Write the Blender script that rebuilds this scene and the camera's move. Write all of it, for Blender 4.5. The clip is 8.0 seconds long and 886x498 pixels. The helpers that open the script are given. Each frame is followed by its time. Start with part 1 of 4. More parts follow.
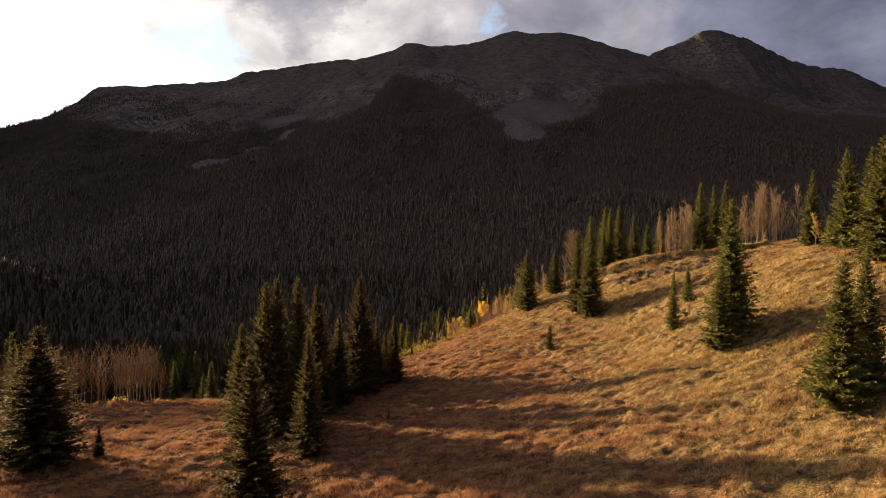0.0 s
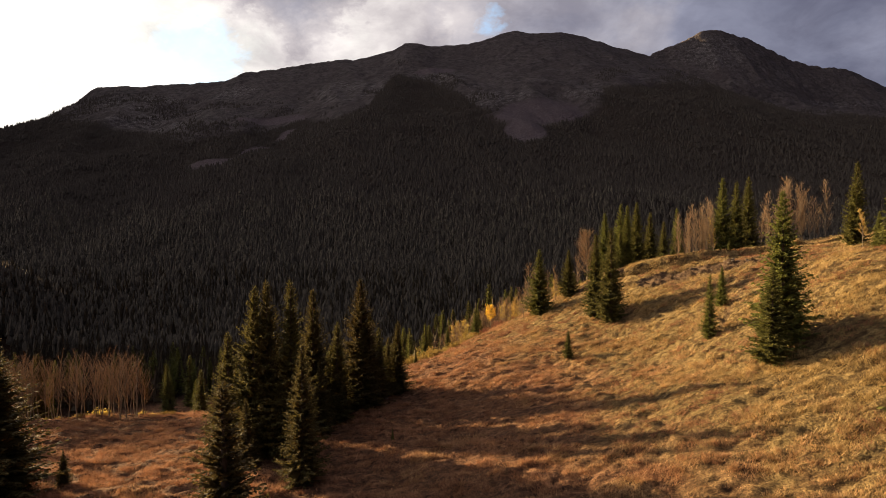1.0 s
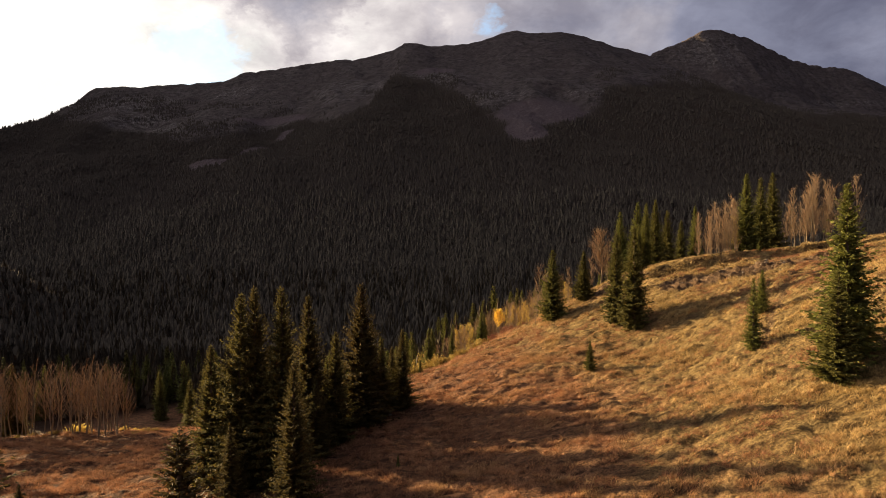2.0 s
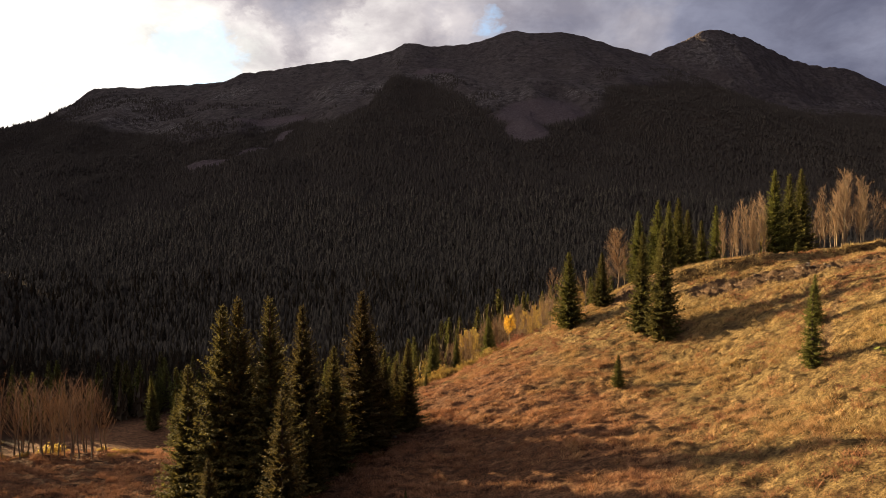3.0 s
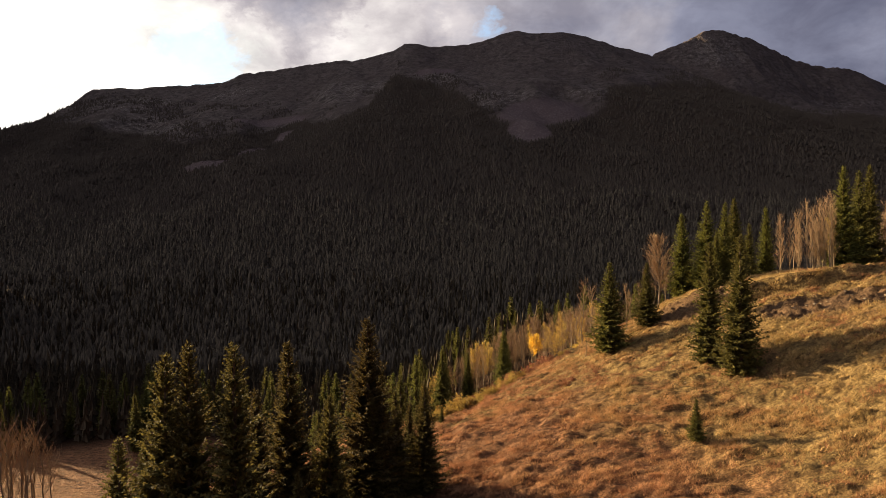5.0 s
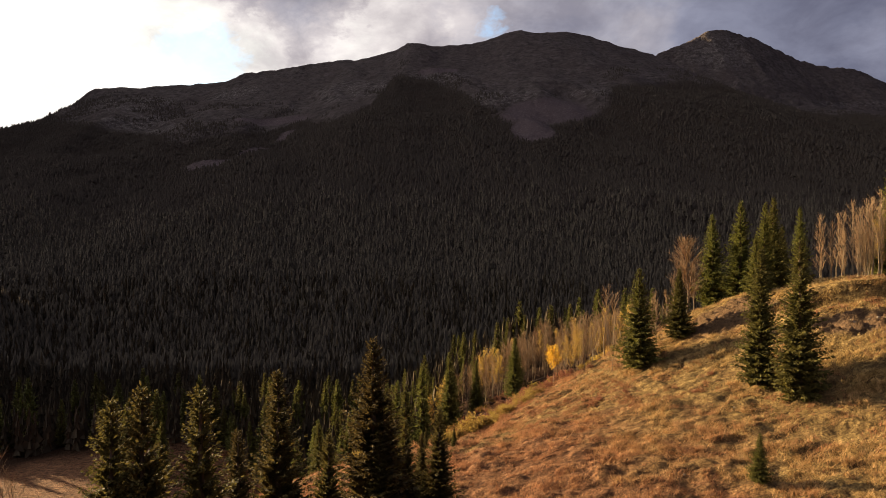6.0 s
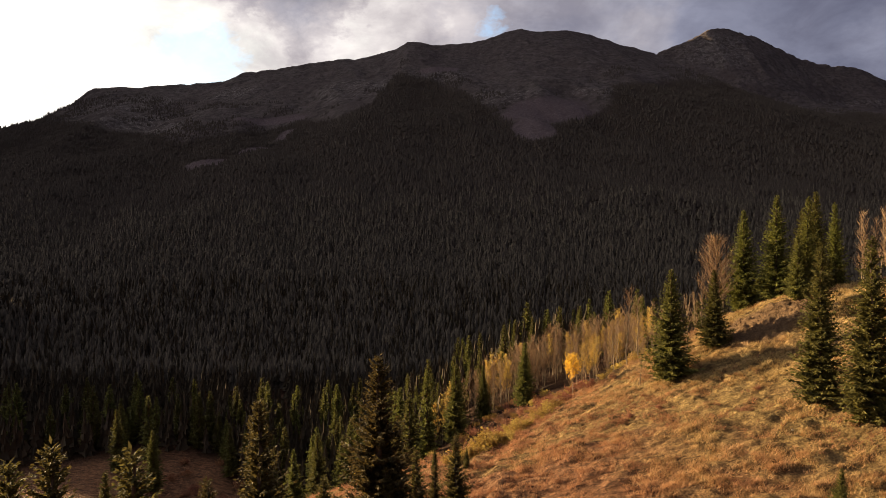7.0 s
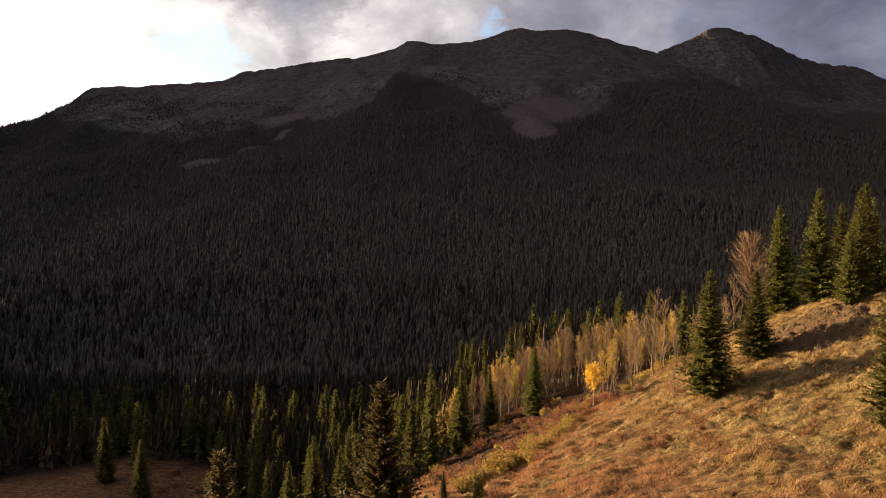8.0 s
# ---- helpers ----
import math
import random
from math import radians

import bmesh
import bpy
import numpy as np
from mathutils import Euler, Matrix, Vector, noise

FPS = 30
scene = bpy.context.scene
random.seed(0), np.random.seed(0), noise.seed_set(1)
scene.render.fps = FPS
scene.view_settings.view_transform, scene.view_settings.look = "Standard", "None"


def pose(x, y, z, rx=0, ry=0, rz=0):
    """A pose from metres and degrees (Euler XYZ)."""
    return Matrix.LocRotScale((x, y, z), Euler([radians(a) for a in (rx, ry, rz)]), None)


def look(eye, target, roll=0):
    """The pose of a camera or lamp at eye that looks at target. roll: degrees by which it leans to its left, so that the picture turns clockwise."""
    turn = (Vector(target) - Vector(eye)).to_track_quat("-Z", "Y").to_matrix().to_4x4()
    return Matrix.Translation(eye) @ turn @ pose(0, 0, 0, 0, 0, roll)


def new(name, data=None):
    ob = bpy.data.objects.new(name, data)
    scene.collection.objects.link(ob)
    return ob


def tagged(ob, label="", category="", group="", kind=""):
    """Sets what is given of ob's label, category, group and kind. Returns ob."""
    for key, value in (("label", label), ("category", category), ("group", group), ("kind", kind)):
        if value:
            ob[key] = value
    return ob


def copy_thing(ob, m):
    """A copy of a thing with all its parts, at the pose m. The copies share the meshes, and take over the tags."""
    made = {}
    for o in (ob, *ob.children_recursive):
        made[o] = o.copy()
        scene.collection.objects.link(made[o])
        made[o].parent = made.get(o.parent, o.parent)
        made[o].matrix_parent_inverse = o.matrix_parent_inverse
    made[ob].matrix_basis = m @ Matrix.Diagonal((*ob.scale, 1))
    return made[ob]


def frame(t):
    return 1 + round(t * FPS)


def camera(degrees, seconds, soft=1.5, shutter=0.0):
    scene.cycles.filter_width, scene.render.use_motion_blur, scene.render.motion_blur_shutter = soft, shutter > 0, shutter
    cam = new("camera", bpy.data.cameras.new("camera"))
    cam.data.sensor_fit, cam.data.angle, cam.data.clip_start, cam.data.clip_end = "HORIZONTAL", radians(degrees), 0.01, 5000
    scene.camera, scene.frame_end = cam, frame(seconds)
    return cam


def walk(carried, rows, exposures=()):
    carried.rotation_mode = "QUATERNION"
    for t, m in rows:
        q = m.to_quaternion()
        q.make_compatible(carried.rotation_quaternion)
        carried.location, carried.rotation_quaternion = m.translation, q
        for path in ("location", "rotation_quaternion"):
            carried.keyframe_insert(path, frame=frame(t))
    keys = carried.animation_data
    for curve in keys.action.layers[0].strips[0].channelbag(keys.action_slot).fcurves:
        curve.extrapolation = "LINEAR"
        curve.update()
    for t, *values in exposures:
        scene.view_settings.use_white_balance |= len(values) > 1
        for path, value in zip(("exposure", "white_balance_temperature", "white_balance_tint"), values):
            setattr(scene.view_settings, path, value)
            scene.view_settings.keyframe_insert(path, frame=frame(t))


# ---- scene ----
cam = camera(74.5, 8.0, soft=0.85)
METRES, EYE, TILT, LEAN, TURN = 60.0, 24.0, -2.0, 0.0, 0.0
ROWS = [
    (0.0, 0.0, 0.0, 0.0, -0.0, 0.0, -0.0),
    (0.5, -0.0088, 0.06, -0.0034, -0.01, 0.03, 0.03),
    (1.0, -0.0194, 0.1282, -0.0023, -0.02, 0.07, 0.06),
    (1.5, -0.0286, 0.1877, -0.002, -0.03, 0.1, 0.1),
    (3.0, -0.0592, 0.3792, 0.0032, -0.09, 0.21, 0.23),
    (3.5, -0.0683, 0.4365, 0.0079, -0.1, 0.26, 0.25),
    (4.0, -0.0789, 0.5017, 0.0132, -0.11, 0.28, 0.27),
    (4.5, -0.0883, 0.5584, 0.0176, -0.13, 0.33, 0.31),
    (6.0, -0.1199, 0.7444, 0.0331, 0.13, 0.34, 0.14),
    (6.5, -0.1292, 0.7998, 0.034, 0.14, 0.34, 0.17),
    (7.0, -0.1391, 0.8634, 0.0332, 0.14, 0.31, 0.23),
    (7.5, -0.1469, 0.9202, 0.0327, 0.12, 0.31, 0.24),
    (8.0, -0.1558, 0.9863, 0.0312, 0.1, 0.3, 0.26),
]
walk(cam, [(t, pose(0, 0, EYE, TILT, LEAN, TURN) @ pose(METRES * x, METRES * y, METRES * z, 90 + pitch, roll, yaw)) for t, x, y, z, yaw, pitch, roll in ROWS])

# ---- world, sun ----
SUN_AZ, SUN_EL = -57.0, 8.4   # degrees from +y (minus: to the left), and above the level
saz, sel = radians(SUN_AZ), radians(SUN_EL)
to_sun = Vector((math.sin(saz) * math.cos(sel), math.cos(saz) * math.cos(sel), math.sin(sel)))
sun = new("sun", bpy.data.lights.new("sun", "SUN"))
sun.data.energy, sun.data.angle, sun.data.color = 5.0, radians(0.8), (1.0, 0.745, 0.41)
sun.matrix_world = look((0, 0, 500), Vector((0, 0, 500)) - to_sun)
scene.view_settings.exposure = 1.94


class Nodes:
    """Short hand for building node trees."""

    def __init__(self, tree):
        self.t = tree
        tree.nodes.clear()

    def n(self, kind, **vals):
        node = self.t.nodes.new(kind)
        for k, v in vals.items():
            if k == "operation":
                node.operation = v
            elif k == "blend_type":
                node.blend_type = v
            elif k == "data_type":
                node.data_type = v
            elif k == "sky_type":
                node.sky_type = v
            elif k == "sun_disc":
                node.sun_disc = v
            elif k == "sun_elevation":
                node.sun_elevation = v
            elif k == "sun_rotation":
                node.sun_rotation = v
            elif k == "attribute_name":
                node.attribute_name = v
            elif k == "altitude":
                node.altitude = v
            elif k == "dust_density":
                node.dust_density = v
            else:
                sock = node.inputs[int(k[1:])] if k[0] == "i" and k[1:].isdigit() else node.inputs[k]
                if isinstance(v, bpy.types.NodeSocket):
                    self.t.links.new(v, sock)
                else:
                    sock.default_value = v
        return node

    def math(self, op, a, b=0.0, clamp=False):
        m = self.n("ShaderNodeMath", operation=op, i0=a, i1=b)
        m.use_clamp = clamp
        return m.outputs[0]

    def noise(self, vec, scale, detail=4.0, rough=0.55, distort=0.0):
        return self.n("ShaderNodeTexNoise", Vector=vec, Scale=scale, Detail=detail, Roughness=rough, Distortion=distort).outputs[0]

    def ramp(self, fac, *stops):
        r = self.n("ShaderNodeValToRGB", Fac=fac)
        els = r.color_ramp.elements
        while len(els) < len(stops):
            els.new(0.5)
        for e, (p, c) in zip(els, stops):
            e.position, e.color = p, (*c, 1) if len(c) == 3 else c
        return r.outputs[0]

    def mix(self, fac, a, b, blend="MIX"):
        m = self.n("ShaderNodeMix", data_type="RGBA", blend_type=blend)
        for k, v in ((0, fac), (6, a), (7, b)):
            if isinstance(v, bpy.types.NodeSocket):
                self.t.links.new(v, m.inputs[k])
            else:
                m.inputs[k].default_value = v if k == 0 else ((*v, 1) if len(v) == 3 else v)
        return m.outputs[2]


world = bpy.data.worlds.new("sky")
scene.world = world
world.use_nodes = True
W = Nodes(world.node_tree)
view = W.n("ShaderNodeTexCoord").outputs["Generated"]
sep = W.n("ShaderNodeSeparateXYZ", Vector=view)
up = W.math("MAXIMUM", sep.outputs[2], 0.0)
flat = W.math("ADD", up, 0.45)
cx, cy = W.math("DIVIDE", sep.outputs[0], flat), W.math("DIVIDE", sep.outputs[1], flat)
cvec = W.n("ShaderNodeCombineXYZ", X=cx, Y=cy, Z=0.0).outputs[0]
sky = W.n("ShaderNodeTexSky", sky_type="NISHITA", sun_disc=False, sun_elevation=sel, sun_rotation=saz, altitude=3000.0, dust_density=2.0)
glow = Vector((math.sin(radians(-69)) * math.cos(radians(9)), math.cos(radians(-69)) * math.cos(radians(9)), math.sin(radians(9))))   # midst of the bright cloud bank
dot = W.n("ShaderNodeVectorMath", operation="DOT_PRODUCT", i0=view, i1=glow).outputs["Value"]
billow = W.noise(cvec, 2.3, 7.0, 0.58, 0.3)
wisp = W.noise(cvec, 6.5, 6.0, 0.6, 0.3)


def lobe(azimuth, height, size, ragged):
    """Soft-edged cloud mass round one direction, 1 inside and 0 outside."""
    a_, h_ = radians(azimuth), radians(height)
    d_ = W.n("ShaderNodeVectorMath", operation="DISTANCE", i0=view, i1=(math.sin(a_) * math.cos(h_), math.cos(a_) * math.cos(h_), math.sin(h_))).outputs["Value"]
    d_ = W.math("ADD", d_, W.math("MULTIPLY", W.math("SUBTRACT", billow, 0.5), ragged))
    d_ = W.math("ADD", d_, W.math("MULTIPLY", W.math("SUBTRACT", wisp, 0.5), ragged * 0.8))
    d_ = W.math("ADD", d_, W.math("MULTIPLY", W.math("SUBTRACT", W.noise(cvec, 24.0, 4.0, 0.6, 0.2), 0.5), ragged))
    return W.ramp(W.math("DIVIDE", d_, size), (0.45, (1, 1, 1)), (1.0, (0, 0, 0)))


turn = W.math("ADD", W.math("MULTIPLY", dot, 0.5), 0.5)
thick = W.math("ADD", turn, W.math("MULTIPLY", W.math("SUBTRACT", 0.5, billow), 0.42))
thick = W.math("SUBTRACT", thick, W.math("MULTIPLY", lobe(-16, 22.5, 0.14, 0.12), 0.17))
thick = W.math("ADD", thick, W.math("MULTIPLY", lobe(-7, 19, 0.15, 0.15), 0.05))
for az_, el_, size_, rag_, gain_ in ((-29, 18, 0.26, 0.07, 0.09), (19.5, 17.5, 0.05, 0.05, 0.05), (38, 13.5, 0.08, 0.06, 0.10), (1.5, 19.5, 0.05, 0.06, 0.06), (-17.0, 17.6, 0.05, 0.10, 0.09)):
    thick = W.math("ADD", thick, W.math("MULTIPLY", lobe(az_, el_, size_, rag_), gain_))
thick = W.math("ADD", thick, W.math("MULTIPLY", W.ramp(turn, (0.80, (0, 0, 0)), (0.90, (1, 1, 1))), 0.045))
cloud = W.ramp(thick, (0.0, (0.014, 0.015, 0.02)), (0.22, (0.055, 0.06, 0.085)), (0.36, (0.095, 0.10, 0.145)), (0.52, (0.17, 0.175, 0.23)), (0.64, (0.29, 0.275, 0.305)),
               (0.74, (0.42, 0.385, 0.39)), (0.80, (0.58, 0.54, 0.52)), (0.92, (0.66, 0.655, 0.60)), (1.02, (0.95, 0.9, 0.82)))
cloud = W.mix(1.0, cloud, W.ramp(wisp, (0.35, (0.70, 0.69, 0.72)), (0.62, (1.05, 1.05, 1.05))), "MULTIPLY")
skyc = W.n("ShaderNodeVectorMath", operation="SCALE", i0=sky.outputs[0], Scale=0.08).outputs[0]
skyc = W.mix(1.0, skyc, W.ramp(turn, (0.5, (0.05, 0.07, 0.11)), (0.75, (0.30, 0.42, 0.56)), (0.9, (0.40, 0.60, 0.66))), "ADD")
cover = W.ramp(W.noise(cvec, 2.1, 5.0, 0.6, 0.2), (0.25, (0, 0, 0)), (0.36, (1, 1, 1)))
cover = W.mix(W.ramp(turn, (0.60, (1, 1, 1)), (0.72, (0, 0, 0))), cover, (1, 1, 1))
cover = W.mix(lobe(4.5, 18.9, 0.03, 0.07), cover, (0.3, 0.3, 0.3))
cover = W.mix(W.math("MULTIPLY", lobe(-22.5, 15.5, 0.07, 0.08), 0.7), cover, (0, 0, 0))
cover = W.mix(W.math("MULTIPLY", lobe(-33, 17.5, 0.08, 0.08), 0.55), cover, (0, 0, 0))
col = W.mix(cover, skyc, cloud)
bg = W.n("ShaderNodeBackground", Color=col, Strength=0.44)
out = W.n("ShaderNodeOutputWorld", Surface=bg.outputs[0])


# ---- materials ----
def material(name):
    m = bpy.data.materials.new(name)
    m.use_nodes = True
    return m, Nodes(m.node_tree)


def finish(m, N, color, rough=0.9, bump=None, strength=0.5, dist=0.1, translucent=0.0, spec=0.2):
    p = N.n("ShaderNodeBsdfPrincipled", Roughness=rough)
    p.inputs["Base Color"].default_value = (0.5, 0.5, 0.5, 1)
    N.t.links.new(color, p.inputs["Base Color"])
    p.inputs["Specular IOR Level"].default_value = spec
    if bump is not None:
        b = N.n("ShaderNodeBump", Strength=strength, Distance=dist, Height=bump)
        N.t.links.new(b.outputs[0], p.inputs["Normal"])
    sh = p.outputs[0]
    if translucent:
        t = N.n("ShaderNodeBsdfTranslucent", Color=color)
        sh = N.n("ShaderNodeMixShader", Fac=translucent, i1=sh, i2=t.outputs[0]).outputs[0]
    N.n("ShaderNodeOutputMaterial", Surface=sh)
    return m


def ground_material():
    m, N = material("meadow_and_forest_floor")
    pos = N.n("ShaderNodeNewGeometry").outputs["Position"]
    att = N.n("ShaderNodeAttribute", attribute_name="cover")
    sp = N.n("ShaderNodeSeparateColor", Color=att.outputs["Color"])
    patch = N.noise(pos, 0.13, 5.0, 0.65, 0.5)
    fine = N.noise(pos, 1.3, 5.0, 0.65)
    grain = N.noise(pos, 7.0, 4.0, 0.7)
    # pale streaks: straw swaths and their lit crests, both put into the colour
    lit_swath = N.noise(N.n("ShaderNodeMapping", Vector=pos, Scale=(0.42, 1.5, 1.0), Rotation=(0, 0, 0.25)).outputs[0], 1.0, 5.0, 0.62, 0.7)
    lay = N.ramp(N.math("ADD", N.math("MULTIPLY", fine, 0.45), N.math("MULTIPLY", lit_swath, 0.55)), (0.38, (0, 0, 0)), (0.62, (1, 1, 1)))
    dry = N.mix(lay, (0.085, 0.052, 0.024), (0.44, 0.30, 0.125))
    red = N.mix(lay, (0.068, 0.031, 0.021), (0.43, 0.215, 0.113))
    k = N.ramp(N.math("ADD", N.math("MULTIPLY", patch, 0.8), N.math("MULTIPLY", sp.outputs[2], 0.65)), (0.42, (0, 0, 0)), (0.85, (1, 1, 1)))
    grass = N.mix(k, dry, red)
    grass = N.mix(N.ramp(grain, (0.36, (0.8, 0.8, 0.8)), (0.58, (0, 0, 0))), grass, (0.05, 0.030, 0.017))
    soil = N.mix(N.ramp(grain, (0.3, (0, 0, 0)), (0.7, (1, 1, 1))), (0.05, 0.030, 0.020), (0.24, 0.15, 0.088))
    grass = N.mix(sp.outputs[1], grass, soil)
    # brown duff, darkened further by tree shade put into its colour
    shaded_duff = N.mix(fine, (0.022, 0.012, 0.008), (0.062, 0.032, 0.019))
    col = N.mix(sp.outputs[0], shaded_duff, grass)
    h = N.math("ADD", N.noise(pos, 0.7, 3.0, 0.6), N.math("ADD", fine, N.math("MULTIPLY", grain, 0.4)))
    return finish(m, N, col, 0.95, h, 1.0, 1.1, spec=0.05)


def mountain_material():
    m, N = material("mountain_rock_and_woods_floor")
    pos = N.n("ShaderNodeNewGeometry").outputs["Position"]
    att = N.n("ShaderNodeAttribute", attribute_name="cover")
    sp = N.n("ShaderNodeSeparateColor", Color=att.outputs["Color"])
    a = N.noise(pos, 0.012, 6.0, 0.65, 0.3)
    b = N.noise(pos, 0.06, 6.0, 0.7)
    rock = N.mix(N.ramp(b, (0.36, (0, 0, 0)), (0.62, (1, 1, 1))), (0.043, 0.035, 0.033), (0.140, 0.114, 0.110))
    rock = N.mix(N.ramp(a, (0.35, (0, 0, 0)), (0.65, (0.75, 0.75, 0.75))), rock, (0.076, 0.057, 0.055))
    spec_ = N.ramp(N.noise(pos, 0.13, 5.0, 0.75), (0.60, (0, 0, 0)), (0.72, (1, 1, 1)))
    rock = N.mix(N.math("MULTIPLY", spec_, N.ramp(a, (0.45, (0, 0, 0)), (0.6, (1, 1, 1)))), rock, (0.24, 0.21, 0.205))
    rubble = N.noise(pos, 0.22, 5.0, 0.8)
    stones = N.ramp(rubble, (0.50, (0, 0, 0)), (0.62, (1, 1, 1)))
    crag = N.math("MULTIPLY", N.math("MULTIPLY", sp.outputs[0], N.ramp(b, (0.42, (0, 0, 0)), (0.56, (1, 1, 1)))), stones)
    rock = N.mix(crag, rock, (0.30, 0.27, 0.25))
    scree = N.mix(b, (0.085, 0.059, 0.064), (0.150, 0.113, 0.118))
    scree = N.mix(N.math("MULTIPLY", stones, 0.4), scree, (0.24, 0.20, 0.20))
    floor = N.mix(b, (0.040, 0.030, 0.024), (0.066, 0.049, 0.039))
    col = N.mix(sp.outputs[1], floor, rock)
    col = N.mix(sp.outputs[2], col, scree)
    return finish(m, N, col, 0.95, N.math("ADD", N.math("ADD", a, N.math("MULTIPLY", b, 1.3)), N.math("MULTIPLY", rubble, 0.35)), 1.0, 11.0, spec=0.05)


def leafy_material(name, dark, light, translucent=0.25, rough=0.75):
    m, N = material(name)
    g = N.n("ShaderNodeNewGeometry")
    f = g.outputs["Random Per Island"]
    col = N.mix(f, dark, light)
    info = N.n("ShaderNodeObjectInfo").outputs["Random"]
    hs = N.n("ShaderNodeHueSaturation", Hue=N.math("ADD", 0.485, N.math("MULTIPLY", info, 0.03)), Saturation=1.0, Value=N.math("ADD", 0.8, N.math("MULTIPLY", info, 0.4)), Color=col)
    return finish(m, N, hs.outputs[0], rough, None, translucent=translucent, spec=0.15)


def bark_material(name, dark, light, scale=6.0):
    m, N = material(name)
    pos = N.n("ShaderNodeTexCoord").outputs["Object"]
    st = N.n("ShaderNodeMapping", Vector=pos, Scale=(1.0, 1.0, 0.35)).outputs[0]
    f = N.noise(st, scale, 6.0, 0.7)
    col = N.mix(f, dark, light)
    return finish(m, N, col, 0.9, f, 0.6, 0.05)


M_GROUND, M_MOUNTAIN = ground_material(), mountain_material()
M_SPRUCE = leafy_material("spruce_needles", (0.050, 0.048, 0.014), (0.168, 0.156, 0.039), 0.30)
# clump copy of the spruce needles, warm veil and shade put into its colour
M_WARM = leafy_material("brownish_spruce_needles", (0.046, 0.036, 0.013), (0.150, 0.115, 0.036), 0.28)
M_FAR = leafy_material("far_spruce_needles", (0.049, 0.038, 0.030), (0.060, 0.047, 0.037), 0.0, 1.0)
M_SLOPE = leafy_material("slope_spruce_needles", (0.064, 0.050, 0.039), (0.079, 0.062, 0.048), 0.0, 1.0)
# darker needle copy for the valley woods, their shade put into the colour
M_DARK = leafy_material("shaded_spruce_needles", (0.062, 0.050, 0.032), (0.095, 0.076, 0.046), 0.1, 1.0)
M_BARK = bark_material("spruce_bark", (0.05, 0.032, 0.022), (0.16, 0.11, 0.08))
M_ASPEN = bark_material("aspen_bark", (0.10, 0.074, 0.049), (0.28, 0.215, 0.15), 9.0)
M_TWIG = bark_material("aspen_twigs", (0.15, 0.095, 0.056), (0.36, 0.24, 0.145), 9.0)
M_STONE = bark_material("weathered_stone", (0.12, 0.090, 0.065), (0.32, 0.255, 0.19), 3.0)
M_GOLD = leafy_material("golden_leaves", (0.60, 0.36, 0.03), (0.85, 0.60, 0.09), 0.5)
M_OCHRE = leafy_material("ochre_leaves", (0.32, 0.21, 0.05), (0.58, 0.40, 0.11), 0.42)


def blade_material():
    m, N = material("dry_grass_blades")
    g = N.n("ShaderNodeNewGeometry")
    high = N.n("ShaderNodeSeparateXYZ", Vector=g.outputs["Position"]).outputs[2]
    patch = N.math("SUBTRACT", N.math("MULTIPLY", N.noise(g.outputs["Position"], 0.13, 5.0, 0.65, 0.5), 0.9), N.math("MULTIPLY", high, 0.032))
    patch = N.ramp(patch, (0.05, (0, 0, 0)), (0.42, (1, 1, 1)))
    # the ground's streaks again, lit crests coloured into the blades
    lit_swath = N.noise(N.n("ShaderNodeMapping", Vector=g.outputs["Position"], Scale=(0.42, 1.5, 1.0), Rotation=(0, 0, 0.25)).outputs[0], 1.0, 5.0, 0.62, 0.7)
    lay = N.math("ADD", N.math("MULTIPLY", g.outputs["Random Per Island"], 0.4), N.ramp(lit_swath, (0.42, (0, 0, 0)), (0.60, (0.6, 0.6, 0.6))))
    straw = N.mix(lay, (0.24, 0.155, 0.062), (0.60, 0.42, 0.185))
    rust = N.mix(lay, (0.23, 0.102, 0.055), (0.56, 0.30, 0.158))
    return finish(m, N, N.mix(patch, straw, rust), 0.85, None, translucent=0.25, spec=0.1)


M_BLADE = blade_material()
M_RUSSET = leafy_material("russet_plants", (0.16, 0.067, 0.039), (0.38, 0.178, 0.095), 0.3)
M_WILLOW = leafy_material("willow_leaves", (0.20, 0.125, 0.032), (0.40, 0.275, 0.075), 0.35)


# ---- the lie of the land ----
def vnoise(x, y, seed=0):
    """Smooth value noise in 0..1 on arrays."""
    xi, yi = np.floor(x).astype(np.int64), np.floor(y).astype(np.int64)
    fx, fy = x - xi, y - yi
    fx, fy = fx * fx * (3 - 2 * fx), fy * fy * (3 - 2 * fy)

    def h(a, b):
        n = (a * 374761393 + b * 668265263 + seed * 974634777) & 0x7FFFFFFF
        n = ((n ^ (n >> 13)) * 1274126177) & 0x7FFFFFFF
        return ((n ^ (n >> 16)) & 0xFFFF) / 65535.0

    return (h(xi, yi) * (1 - fx) + h(xi + 1, yi) * fx) * (1 - fy) + (h(xi, yi + 1) * (1 - fx) + h(xi + 1, yi + 1) * fx) * fy


def fbm(x, y, octaves=4, seed=0, gain=0.5):
    s, a, tot = 0.0, 1.0, 0.0
    for o in range(octaves):
        s, tot = s + a * vnoise(x * 2**o + 17.3 * o, y * 2**o - 9.1 * o, seed + o), tot + a
        a *= gain
    return s / tot


def smooth_step(v, lo, hi):
    t = np.clip((v - lo) / (hi - lo), 0, 1)
    return t * t * (3 - 2 * t)


